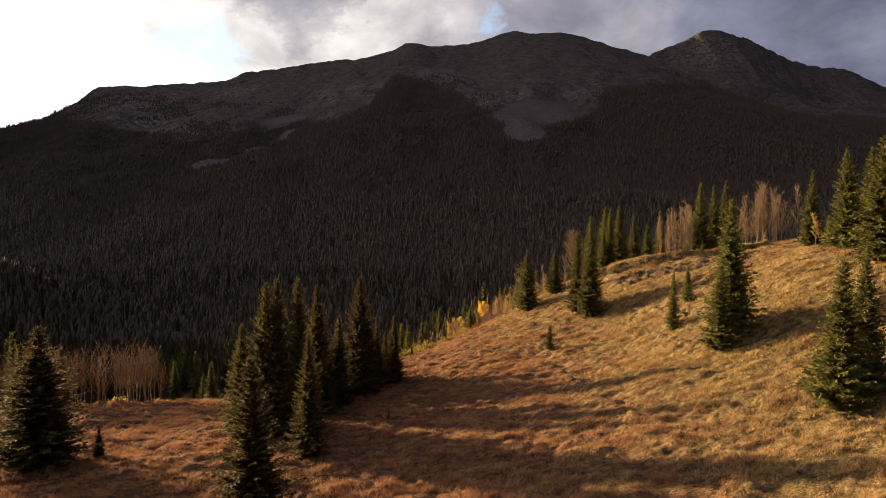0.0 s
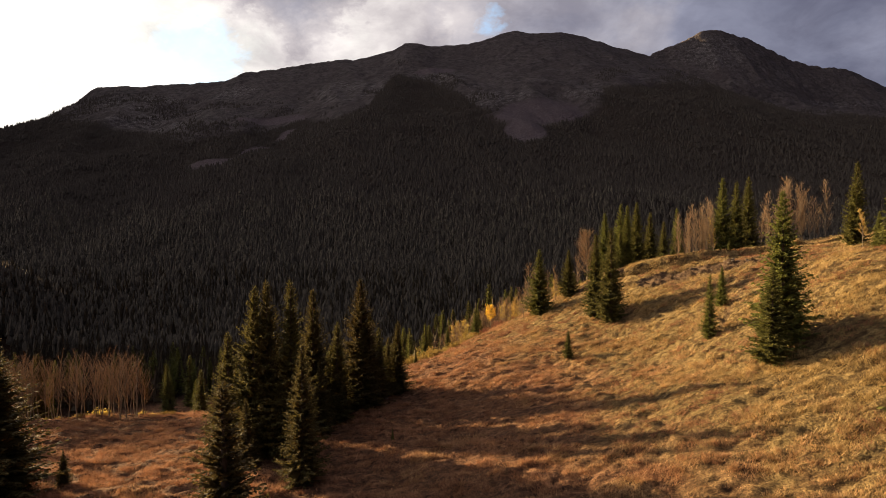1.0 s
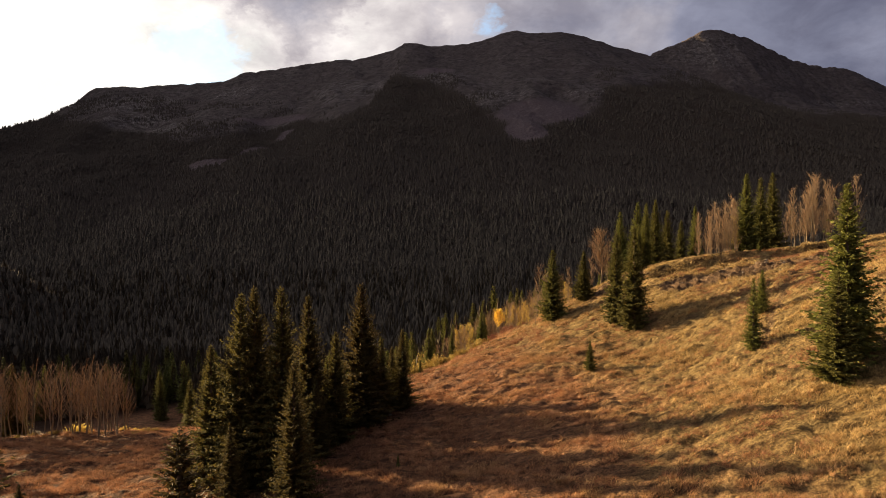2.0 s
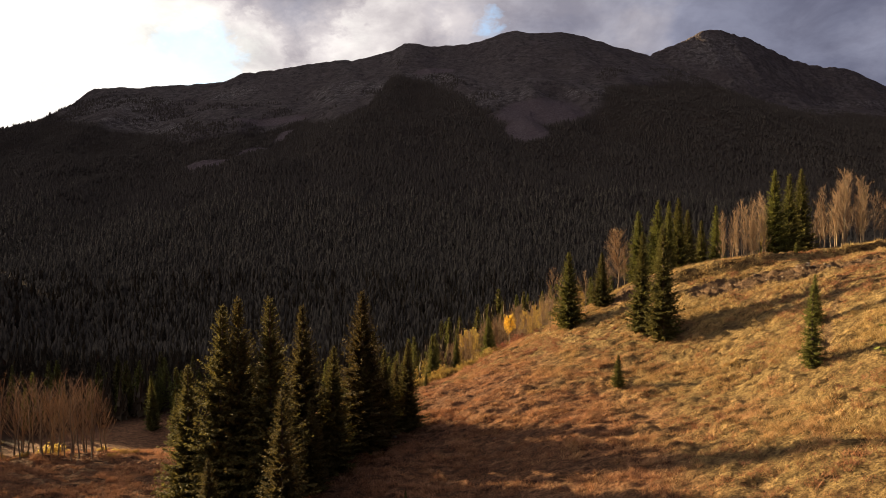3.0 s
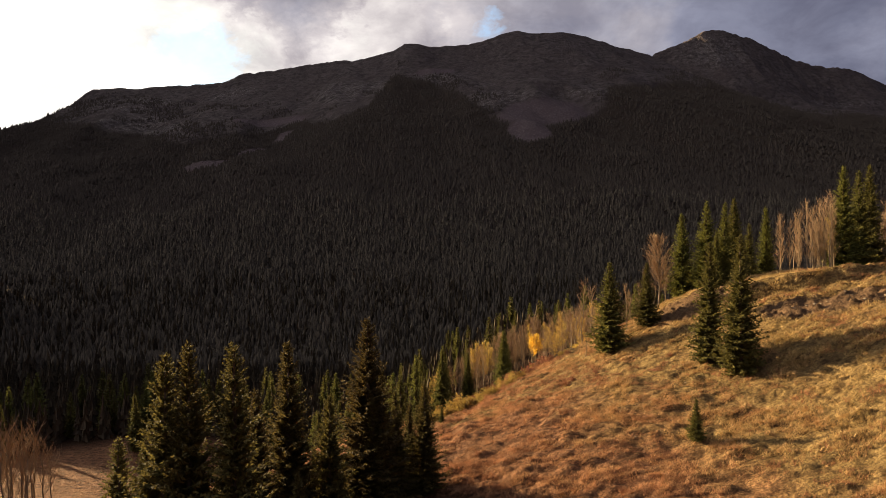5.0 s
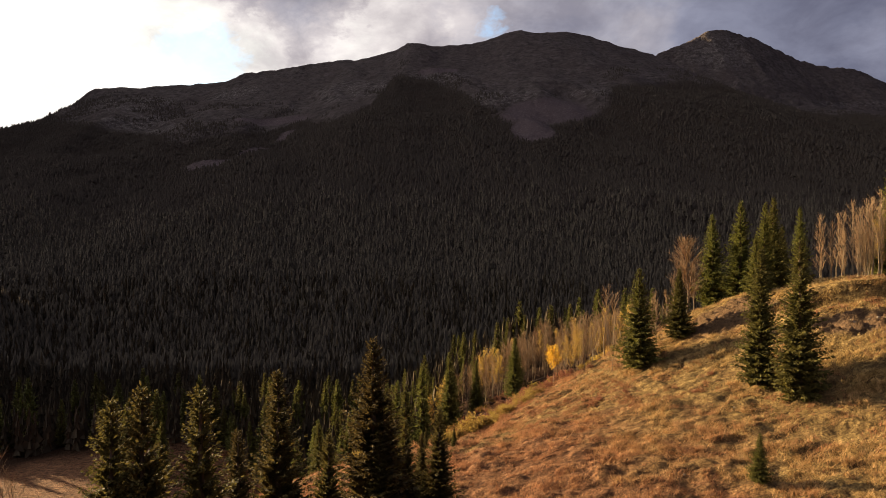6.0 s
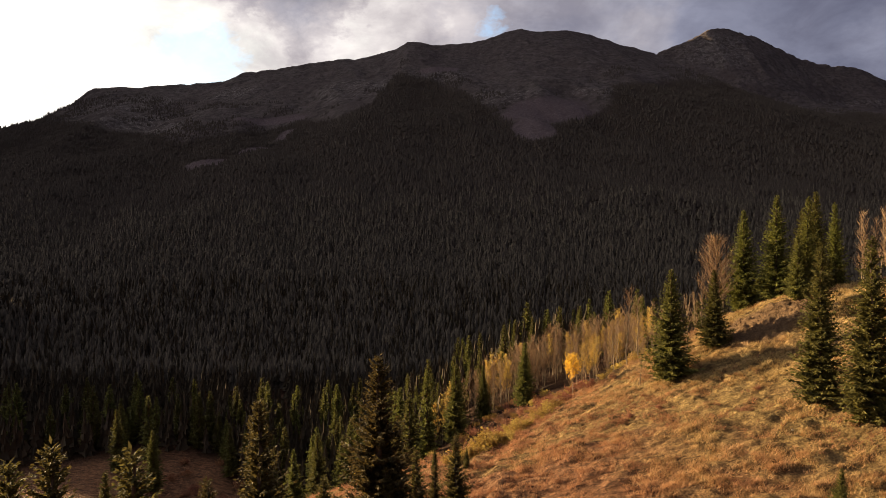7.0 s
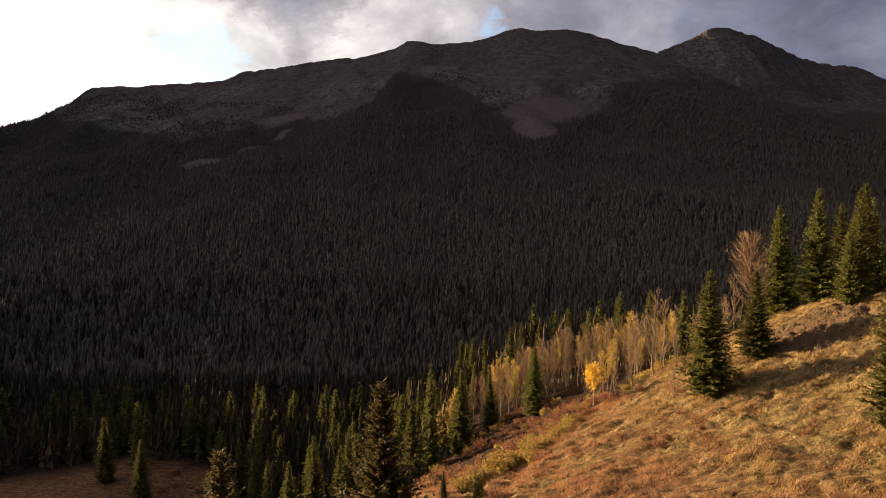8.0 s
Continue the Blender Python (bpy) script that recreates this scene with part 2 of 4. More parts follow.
SWELL_X, SWELL_Y, SWELL_SIZE = -130.0, 40.0, 27.0   # swells of the ground, 32.5 m by 30 m apart
SWELLS = np.array([
    [0.2, 1.4, 3.6, 2.2, -3.2, -2.1, 0.2, 0.7, 0.3],
    [0.5, 3.0, 4.2, 0.8, -1.4, 1.8, 1.8, -0.0, 0.6],
    [0.6, 3.1, 2.4, -0.6, 0.1, 2.0, 0.5, -0.3, 1.3],
    [0.1, 0.3, -1.4, -1.0, -2.2, -1.6, 0.3, 1.2, 1.7],
    [-0.3, -0.6, -2.5, -2.3, 0.6, -0.8, 4.6, 2.6, 0.9],
    [-0.8, 1.4, 0.4, -6.1, 8.6, 6.2, 4.6, 2.3, 0.3],
    [-1.0, 1.8, 3.0, -3.6, 5.7, 7.7, 5.6, 2.5, 0.2],
    [-0.4, -0.0, -0.6, -1.1, 5.2, 7.8, 6.0, 2.1, 0.2]])
KNOLLS = [(21, 90, -1), (35, 125, 2.2), (-7, 139, -3.6), (-42, 76, -2.3), (49, 69, 2.8), (42, 104, 1.6), (7, 132, 3.1), (35, 139, 3.6), (-42, 118, -2.9), (35, 118, 2), (0, 83, -2.2), (7, 97, 1.4), (-21, 118, 2.2), (14, 125, 1.2), (77, 76, -1.6), (21, 76, -1.8), (77, 132, -1.7), (49, 132, -0.9), (28, 97, -1.5), (35, 111, 1.6)]   # small knolls and hollows: x, y, height


def land(x, y):
    """Height of the meadow spur and of the valley floor at -42 m."""
    x, y = np.asarray(x, float), np.asarray(y, float)
    z = -42 + np.clip(46 + 0.24 * x, 0, 63) / (1 + np.exp(np.clip((y - 165 - 0.15 * x) / 18, -60, 60)))
    for j in range(SWELLS.shape[0]):
        gy = np.exp(-((y - SWELL_Y - 30.0 * j) ** 2) / (2 * SWELL_SIZE**2))
        for i in range(SWELLS.shape[1]):
            z = z + SWELLS[j, i] * gy * np.exp(-((x - SWELL_X - 32.5 * i) ** 2) / (2 * SWELL_SIZE**2))
    z = z + 39 * np.exp(-(((x + 250) / 38) ** 2) - ((y - 322) / 34) ** 2)   # unseen wooded knoll, added to shade the spruces at the valley's left
    for kx, ky, kz in KNOLLS:
        z = z + kz * np.exp(-((x - kx) ** 2 + (y - ky) ** 2) / 242.0)
    return z


RIDGE_Y, PEAK_Y = 2050.0, 2700.0
RIDGE = [(-3500, 250), (-2200, 330), (-1549, 352), (-1320, 402), (-1280, 450), (-1200, 516), (-1072, 523), (-973, 524), (-756, 538), (-687, 567), (-362, 610), (-264, 618), (-175, 643),
         (-130, 668), (-86, 668), (-18, 657), (140, 676), (189, 697), (257, 711), (385, 709), (483, 690), (712, 625), (918, 526), (1116, 462), (1547, 424), (3500, 380)]
PEAK = [(-200, 300), (819, 737), (948, 819), (1051, 865), (1141, 903), (1179, 931), (1270, 929), (1387, 896), (1505, 839), (1544, 816), (1674, 770), (1830, 760), (2035, 667), (3500, 420)]


def heights(x, y):
    """Height of the whole land: spur, valley, mountain, and the ridges added for shade."""
    x, y = np.asarray(x, float), np.asarray(y, float)
    low = land(x, y)
    m = (y - 320) / (RIDGE_Y - 320)
    bend = np.clip(1 - m, 0, 1) * 320 * (fbm(x / 260, y / 300, 4, 25) - 0.5)
    r = np.interp(x + bend, *zip(*RIDGE))
    up_ = np.clip(m, 0, 1)
    rise = (0.42 * up_ + 0.58 * up_**2) * (r + 42)
    back = np.clip(y - RIDGE_Y, 0, None) * 0.55
    belly = 4 * up_ * (1 - up_)
    fold = (1 - np.abs(2 * fbm(x / 330 + 0.25 * y / 330, y / 900, 5, 3) - 1)) - 0.62
    z1 = rise - back + belly * 95 * fold + up_ * ((30 - 14 * up_) * ((1 - np.abs(2 * fbm(x / 75, y / 95, 5, 9, 0.6) - 1)) - 0.72) + 34 * belly * (fbm(x / 150, y / 260, 4, 10) - 0.5))
    z1 = z1 - 18 * smooth_step(-x, 1060, 1180) * smooth_step(2035 - y, 0, 130)
    m2 = np.clip((y - 1500) / (PEAK_Y - 1500), 0, 1)
    p = np.interp(x + (1 - m2) ** 0.7 * 420 * (fbm(x / 170, y / 200, 4, 26) - 0.5), *zip(*PEAK))
    z2 = -42 + (p + 42) * (0.25 * m2 + 0.75 * m2**1.6) - np.clip(y - PEAK_Y, 0, None) * 0.6 + 115 * 4 * m2 * (1 - m2) * ((1 - np.abs(2 * fbm(x / 200, y / 500, 5, 5) - 1)) - 0.62) + m2 * 26 * ((1 - np.abs(2 * fbm(x / 70, y / 80, 5, 6, 0.6) - 1)) - 0.72)
    tall = np.maximum(low + np.where(m > 0, z1, 0), np.where(m2 > 0, z2, -60))
    # hidden back ridge below the skyline, added to shade the peak
    behind = 24 + (np.interp(x * 0.7, *zip(*RIDGE)) - 24) * 1.43 * 0.972 - 0.9 * np.abs(y - 2930) + 20 * (fbm(x / 90, y / 90, 3, 27) - 0.5) - 3.0 * np.clip(x - 960, 0, None)
    tall = np.where(y > 2400, np.maximum(tall, behind), tall)
    # ridge left of the view, added to keep sun off the mountain face
    crest = np.minimum(0.6 * (y - 575), 2500)
    off = x + 0.95 * y + 100
    shade_arm = -42 + np.maximum(crest + 42, 0) - np.where(off > 0, 2.4, 1.0) * np.abs(off) + 30 * (fbm(x / 120, y / 120, 4, 15) - 0.5)
    tall = np.where(m > 0, tall, low)
    return np.maximum(np.where(y > 330, np.maximum(tall, shade_arm), tall), -60)


TRACK = [(34, 111), (38, 108.2), (44, 106.2), (51.7, 104), (57, 103)]       # old cut track under the crest
LIP = [(31, 114), (35.3, 111.6), (38.2, 109.4), (41.8, 107.4), (46, 105.2), (52, 104.2), (60, 104.5)]   # lip of the crest, with a bank on its near side
RUBBLE = [(33, 104.6), (37, 101.6), (41.4, 99.3), (45.7, 97.3), (48.5, 94)]  # broken clods and stones below it
PATH = [(43.5, 91), (41.2, 88.4), (37.6, 83.4), (35.1, 80.6), (31, 75)]      # faint trodden path


def beside(x, y, line):
    """Distance to a line of points, and the signed offset (plus: on its far side)."""
    best = np.full(np.broadcast(x, y).shape, 1e9)
    side = np.zeros_like(best)
    for (ax, ay), (bx, by) in zip(line, line[1:]):
        dx, dy = bx - ax, by - ay
        k = np.clip(((x - ax) * dx + (y - ay) * dy) / (dx * dx + dy * dy), 0, 1)
        d = np.hypot(x - ax - k * dx, y - ay - k * dy)
        side = np.where(d < best, np.sign((y - ay) * dx - (x - ax) * dy) * d, side)
        best = np.minimum(best, d)
    return best, side


def bare_soil(x, y):
    """1 on broken ground: the rubble band, the russet mound, the path."""
    d = beside(x, y, RUBBLE)[0] + 2.4 * (fbm(x / 2.2, y / 2.2, 3, 62) - 0.5)
    mound = np.hypot((x - 29) / 5.5, (y - 119) / 5.0) + 0.6 * (fbm(x / 2.5, y / 2.5, 3, 63) - 0.5)
    return np.maximum(np.maximum(smooth_step(2.6 - d, 0, 1.2), 0.85 * smooth_step(1.05 - mound, 0, 0.3)), 0.7 * np.exp(-((beside(x, y, PATH)[0] / 0.45) ** 2)))


def tussocks(x, y):
    """Small unevenness of the meadow: hummocks, low steps along the slope, the cut track and clods."""
    x, y = np.asarray(x, float), np.asarray(y, float)
    z = land(x, y)
    side = beside(x, y, TRACK)[1]
    cut = 0.5 * np.exp(-(((side - 1.8) / 1.1) ** 2)) - 0.9 * np.exp(-((side / 0.9) ** 2)) + 0.35 * np.exp(-(((side + 1.7) / 0.9) ** 2))
    ds, edge_ = beside(x, y, LIP)
    lip = np.where(edge_ > 0, 0.35 * np.exp(-ds / 2.5), -1.25 * smooth_step(ds, 0.0, 0.9) * np.exp(-ds / 3.2)) * (ds < 15)
    clods = 1.4 * bare_soil(x, y) * (np.abs(2 * fbm(x / 1.3 + 0.3 * y, y / 0.8, 3, 61) - 1) - 0.25)
    steps = np.abs(2 * fbm(x / 2.6 + 0.25 * y, y / 1.25 - 0.12 * x, 3, 32) - 1)
    return (cut + lip + clods + 0.6 * (fbm(x / 7.5, y / 7.5, 3, 21) - 0.5) + 0.42 * (fbm(x / 1.1, y / 1.0, 2, 31) - 0.5) + 0.55 * steps
            + 0.7 * (fbm(x / 4.5, z / 0.6 + y / 9, 3, 41) - 0.5))


def surface(x, y):
    return heights(x, y) + tussocks(x, y) * np.clip(1.2 - (np.asarray(y, float) - 60) / 250, 0, 1)


def spaced(lo, hi, fine_lo, fine_hi, step, grow, most):
    """Stations along an axis, close in the middle stretch and growing apart beyond it."""
    mid = list(np.arange(fine_lo, fine_hi + 1e-6, step))
    for sign, end in ((-1, lo), (1, hi)):
        d, p = step, mid[0] if sign < 0 else mid[-1]
        side = []
        while (p - end) * sign < 0:
            d = min(d * grow, most)
            p += sign * d
            side.append(p)
        mid = side[::-1] + mid if sign < 0 else mid + side
    return np.array(mid)


def mesh_from(name, verts, faces, mats, smooth=False):
    me = bpy.data.meshes.new(name)
    faces = np.asarray(faces, np.int32)
    me.vertices.add(len(verts))
    me.vertices.foreach_set("co", np.asarray(verts, np.float32).ravel())
    k = faces.shape[1]
    me.loops.add(faces.size)
    me.loops.foreach_set("vertex_index", faces.ravel())
    me.polygons.add(len(faces))
    me.polygons.foreach_set("loop_start", np.arange(0, faces.size, k, dtype=np.int32))
    me.polygons.foreach_set("loop_total", np.full(len(faces), k, np.int32))
    me.polygons.foreach_set("use_smooth", np.full(len(faces), smooth))
    for m in mats:
        me.materials.append(m)
    me.update(calc_edges=True)
    return me


def sheet(name, xs, ys, height, mat, cover):
    X, Y = np.meshgrid(xs, ys)
    Z = height(X, Y)
    n, k = len(ys), len(xs)
    idx = np.arange(n * k).reshape(n, k)
    quads = np.stack([idx[:-1, :-1], idx[:-1, 1:], idx[1:, 1:], idx[1:, :-1]], -1).reshape(-1, 4)
    me = mesh_from(name, np.stack([X, Y, Z], -1).reshape(-1, 3), quads, [mat], True)
    a = me.color_attributes.new("cover", "FLOAT_COLOR", "POINT")
    rgb = cover(X, Y, Z)
    a.data.foreach_set("color", np.concatenate([rgb, np.ones((*X.shape, 1))], -1).astype(np.float32).ravel())
    return new(name, me)


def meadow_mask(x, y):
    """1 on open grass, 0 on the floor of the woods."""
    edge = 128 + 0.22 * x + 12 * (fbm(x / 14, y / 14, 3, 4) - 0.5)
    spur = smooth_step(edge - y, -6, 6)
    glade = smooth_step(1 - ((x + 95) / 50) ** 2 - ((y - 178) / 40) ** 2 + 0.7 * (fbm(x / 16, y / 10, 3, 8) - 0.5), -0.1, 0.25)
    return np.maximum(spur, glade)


def ground_cover(X, Y, Z):
    low = np.maximum(smooth_step(6 - Z, -3, 6), 0.9 * np.exp(-((X - 28) / 6) ** 2 - ((Y - 118) / 6) ** 2))
    return np.stack([meadow_mask(X, Y), bare_soil(X, Y), low * np.where(Y < 108, 1, np.where(Y < 150, 0.3, 0.85))], -1)


TREELINE = [(-2600, 600), (-1330, 560), (-1230, 400), (-1049, 328), (-812, 260), (-671, 250), (-560, 200), (-420, 215), (-345, 285), (-232, 265), (-170, 320), (-139, 470), (-38, 428), (74, 309),
            (156, 195), (204, 225), (323, 270), (390, 365), (555, 405), (800, 452), (982, 400), (1210, 388), (1422, 382), (3000, 380)]


def bare_rock(X, Y, Z):
    line = np.interp(X, *zip(*TREELINE)) + 60 * (fbm(X / 110, Y / 150, 4, 12) - 0.5)
    return smooth_step(Z - line, -12, 18)


SCREE = [(-400, 289, 80, 17), (-400, 141, 58, 9), (-356, 165, 16, 22), (-345, 232, 14, 24), (-23, 490, 60, 16), (205, 275, 105, 42), (160, 215, 40, 35)]   # x, height, half sizes
CRAGS = [(-930, 400, 130, 60), (-800, 310, 90, 45), (-690, 280, 60, 25), (360, 340, 110, 24), (-30, 455, 110, 40), (-250, 400, 120, 60), (1650, 545, 260, 16), (120, 330, 90, 40), (1180, 800, 160, 110), (-640, 450, 90, 40)]


def mountain_cover(X, Y, Z):
    rock = bare_rock(X, Y, Z)
    scree = np.zeros_like(X)
    for sx, sz, rx, rz in SCREE:
        d = ((X - sx) / rx) ** 2 + ((Z - sz - 0.12 * (X - sx)) / rz) ** 2
        scree = np.maximum(scree, smooth_step(1.15 - d + 0.8 * (fbm(X / 30, Y / 50, 3, 18) - 0.5), 0, 0.5) * (Y < 2040))
    crag = np.zeros_like(X)
    for sx, sz, rx, rz in CRAGS:
        crag = np.maximum(crag, np.clip(1.3 - ((X - sx) / rx) ** 2 - ((Z - sz) / rz) ** 2, 0, 1))
    return np.stack([crag, np.maximum(rock, scree), scree], -1)


XS = spaced(-4200, 4200, -62, 66, 0.31, 1.085, 90)
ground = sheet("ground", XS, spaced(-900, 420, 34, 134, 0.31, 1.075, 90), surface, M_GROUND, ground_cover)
tagged(ground, "dry golden and russet autumn meadow falling into a wooded valley", "ground", kind="structure")
MX = spaced(-7600, 4200, -1500, 1700, 9.5, 1.05, 90)
mountain = sheet("mountain", MX, spaced(415, 6200, 415, 2980, 10.5, 1.06, 90), heights, M_MOUNTAIN, mountain_cover)
tagged(mountain, "dark rocky mountain range with wooded lower slopes in shade", "mountain", kind="structure")


# ---- trees ----
def part(name, me, parent, label=""):
    ob = new(name, me)
    ob.parent = parent
    return tagged(ob, label)


def tube(sides, pts, radii, verts, faces):
    """A tapered tube along pts, added to the lists."""
    start = len(verts)
    for (x, y, z), r in zip(pts, radii):
        for s in range(sides):
            a = 2 * math.pi * s / sides
            verts.append((x + r * math.cos(a), y + r * math.sin(a), z))
    for j in range(len(pts) - 1):
        for s in range(sides):
            a, b = start + j * sides + s, start + j * sides + (s + 1) % sides
            faces.append((a, b, b + sides, a + sides))


def spruce_meshes(seed, tall, wide, whorl_gap, blades, gaps=0.0, start=0.04, clump=1.0, needles=None):
    """Trunk and crown of a spruce: whorls of drooping boughs, each a spray of small needle clumps."""
    rng = np.random.default_rng(seed)
    tv, tf = [], []
    hs = np.linspace(-0.4, tall * 0.985, 9)
    tube(8, [(0.04 * math.sin(3 * h), 0.04 * math.cos(2 * h), h) for h in hs], [0.018 * tall * (1 - max(h, 0) / tall) ** 0.8 + 0.012 for h in hs], tv, tf)
    trunk = mesh_from("trunk", tv, tf, [M_BARK], True)
    quads = []
    z = tall * start
    while z < tall * 0.985:
        f = z / tall
        reach = wide * (1 - f) ** 0.92 * (0.55 + 0.45 * min(1, (f - start + 0.02) / 0.10)) + 0.08
        count = int(6 + 4 * (1 - f))
        turn = rng.uniform(0, 6.28)
        for b in range(count):
            if rng.random() < gaps:
                continue
            a = turn + 6.283 * b / count + rng.normal(0, 0.25)
            L = reach * (rng.uniform(0.62, 1.0) if rng.random() < 0.8 else rng.uniform(0.95, 1.18))
            lift = -0.34 + 0.95 * f**1.3 + rng.normal(0, 0.10)
            out_, side = np.array([math.cos(a), math.sin(a), 0]), np.array([-math.sin(a), math.cos(a), 0])
            z0 = z + rng.uniform(-1.0, 1.0) * whorl_gap
            at_ = lambda q, drop=0.0: out_ * (L * q) + np.array([0, 0, z0 + L * (lift * q + 0.34 * q * q) - drop])
            hw, dip = side * L * rng.uniform(0.10, 0.17) + np.array([0, 0, rng.normal(0, 0.09) * L]), np.array([0, 0, -0.16 * L])
            quads.append((at_(0.0), at_(0.40) + hw + dip, at_(0.62), at_(0.40) - hw + dip))
            quads.append((at_(0.0), at_(0.40), at_(0.62, 0.06 * L), at_(0.26, 0.30 * L + 0.5 * whorl_gap)))
            n = max(3, int(blades * (0.35 + 0.65 * L / wide)))
            for i in range(n):
                s = 0.16 + 0.84 * (i + rng.random()) / n
                c = out_ * (L * s) + np.array([0, 0, z0 + L * (lift * s + 0.34 * s * s)])
                size = clump * (0.12 + 0.25 * L * (1 - 0.72 * s)) * rng.uniform(0.7, 1.3)
                for sg in ((-1, 1, 0) if i < n - 1 else (0, -0.3, 0.3)):
                    hang = rng.uniform(-0.75, 0.05) if sg else rng.uniform(-0.9, 0.5)
                    d = out_ * (0.65 + rng.normal(0, 0.15)) + side * (sg * rng.uniform(0.4, 1.1)) + np.array([0, 0, hang + 0.45 * f])
                    d /= np.linalg.norm(d)
                    wv = np.cross(d, np.array([0, 0, 0.7]) + rng.normal(0, 0.9, 3))
                    wv *= size * rng.uniform(0.15, 0.27) / (np.linalg.norm(wv) + 1e-6)
                    mid = c + d * size * 0.42 + np.array([0, 0, -0.05 * size])
                    quads.append((c, mid + wv, c + d * size, mid - wv))
        z += whorl_gap * (1.05 - 0.45 * f)
    v = np.array(quads).reshape(-1, 3)
    # the leader
    lead = []
    for k in range(10):
        a = 2.4 * k
        h = tall * (0.94 + 0.006 * k)
        o = np.array([math.cos(a), math.sin(a), 0.9])
        c = np.array([0, 0, h])
        w = np.array([-math.sin(a), math.cos(a), 0]) * 0.03
        lead += [c, c + o * 0.08 + w, c + o * 0.18, c + o * 0.08 - w]
    v = np.concatenate([v, np.array(lead)])
    crown = mesh_from("crown", v, np.arange(len(v)).reshape(-1, 4), [needles or M_SPRUCE])
    return trunk, crown


def spruce(seed, tall=13.0, wide=2.1, gap=0.34, blades=9, gaps=0.05, start=0.03, clump=1.0, needles=None):
    e = new("spruce_tree")
    trunk, crown = spruce_meshes(seed, tall, wide, gap, blades, gaps, start, clump, needles)
    part("trunk", trunk, e)
    part("crown", crown, e)
    return e


def stand(x, y):
    return float(surface(np.array([x]), np.array([y]))[0])


def place(proto, x, y, height, base_height, spin, wide=1.0, lean=0.0, sink=0.1):
    s = height / base_height
    m = pose(x, y, stand(x, y) - sink, lean, lean * 0.6, spin) @ Matrix.Diagonal((s * wide, s * wide, s, 1))
    return copy_thing(proto, m)


SPRUCES = [spruce(11, wide=2.75, gap=0.25, blades=11, gaps=0.04), spruce(12, wide=2.3, gap=0.25, blades=10, gaps=0.04), spruce(13, wide=2.95, gap=0.26, blades=12), spruce(14, wide=1.6, gap=0.26, blades=8),
           spruce(15, wide=2.3, gap=0.42, blades=5, gaps=0.0, clump=1.5), spruce(16, wide=1.9, gap=0.42, blades=5, gaps=0.0, clump=1.5),
           spruce(17, wide=2.8, gap=0.21, blades=17, gaps=0.04, clump=0.66, needles=M_WARM), spruce(18, wide=2.45, gap=0.21, blades=16, gaps=0.04, clump=0.66, needles=M_WARM)]


def put_spruce(x, y, height, kind, label, wide=1.0, group="spruces of the meadow"):
    rng_ = random.Random(int(x * 31 + y * 17))
    proto = SPRUCES[kind]
    ob = place(proto, x, y, height, 13.0, rng_.uniform(0, 360), wide, rng_.uniform(-1.2, 1.2))
    tagged(ob, label, "tree", group)
    return ob


LIT, SHADY = "sunlit green spruce standing on the dry meadow slope", "dark green spruce standing in the shaded meadow clump"
HILL = [(16.9, 116.7, 12.4, 0, 1.2), (23.3, 101.0, 13.5, 1, 1.0), (24.6, 96.6, 14.5, 1, 1.05), (34.5, 121.0, 12.0, 1, 0.95), (29.7, 74.8, 7.5, 3, 1.3), (34.6, 82.2, 5.2, 0, 1.0),
        (29.8, 62.2, 9.2, 0, 1.2), (31.9, 64.0, 14.8, 0, 1.05), (31.4, 45.8, 11.9, 0, 1.15), (34.4, 47.1, 11.0, 0, 1.15), (55.0, 87.0, 11.6, 1, 1.0), (51.0, 73.5, 12.6, 2, 0.95),
        (49.3, 65.5, 14.0, 2, 1.1), (52.6, 79.5, 4.7, 0, 1.1), (54.5, 74.5, 12.4, 0, 0.9), (55.2, 79.0, 6.5, 0, 1.1), (46.2, 141.0, 14.6, 1, 1.15), (50.9, 145.0, 12.9, 1, 1.05), (54.2, 145.0, 15.0, 1, 0.9), (56.6, 128.0, 17.1, 0, 0.95),
        (60.5, 130.0, 16.0, 1, 1.0), (65.0, 134.0, 16.8, 0, 0.85), (34.4, 134.8, 14.3, 0, 1.0), (36.1, 130.0, 14.2, 1, 1.2), (23.0, 119.4, 9.0, 0, 1.2), (33.0, 120.0, 8.0, 0, 1.0), (37.5, 124.0, 12.4, 0, 1.0)]
for x, y, h, k, wd in HILL:
    put_spruce(x, y, h, k, LIT, 1.1 * wd)
tagged(put_spruce(16.1, 87.4, 3.7, 0, "small sunlit spruce sapling alone on the dry meadow", 1.35), group="saplings of the meadow")
tagged(put_spruce(-6.65, 70.3, 1.5, 0, "tiny dark spruce sapling on the shaded meadow", 0.8), group="saplings of the meadow")
for x, y, h in ((47.5, 106.6, 2.0), (-9.5, 114.8, 2.6), (-6.1, 112.3, 2.3)):
    tagged(put_spruce(x, y, h, 0, "small green spruce sapling on the dry meadow", 1.1), group="saplings of the meadow")
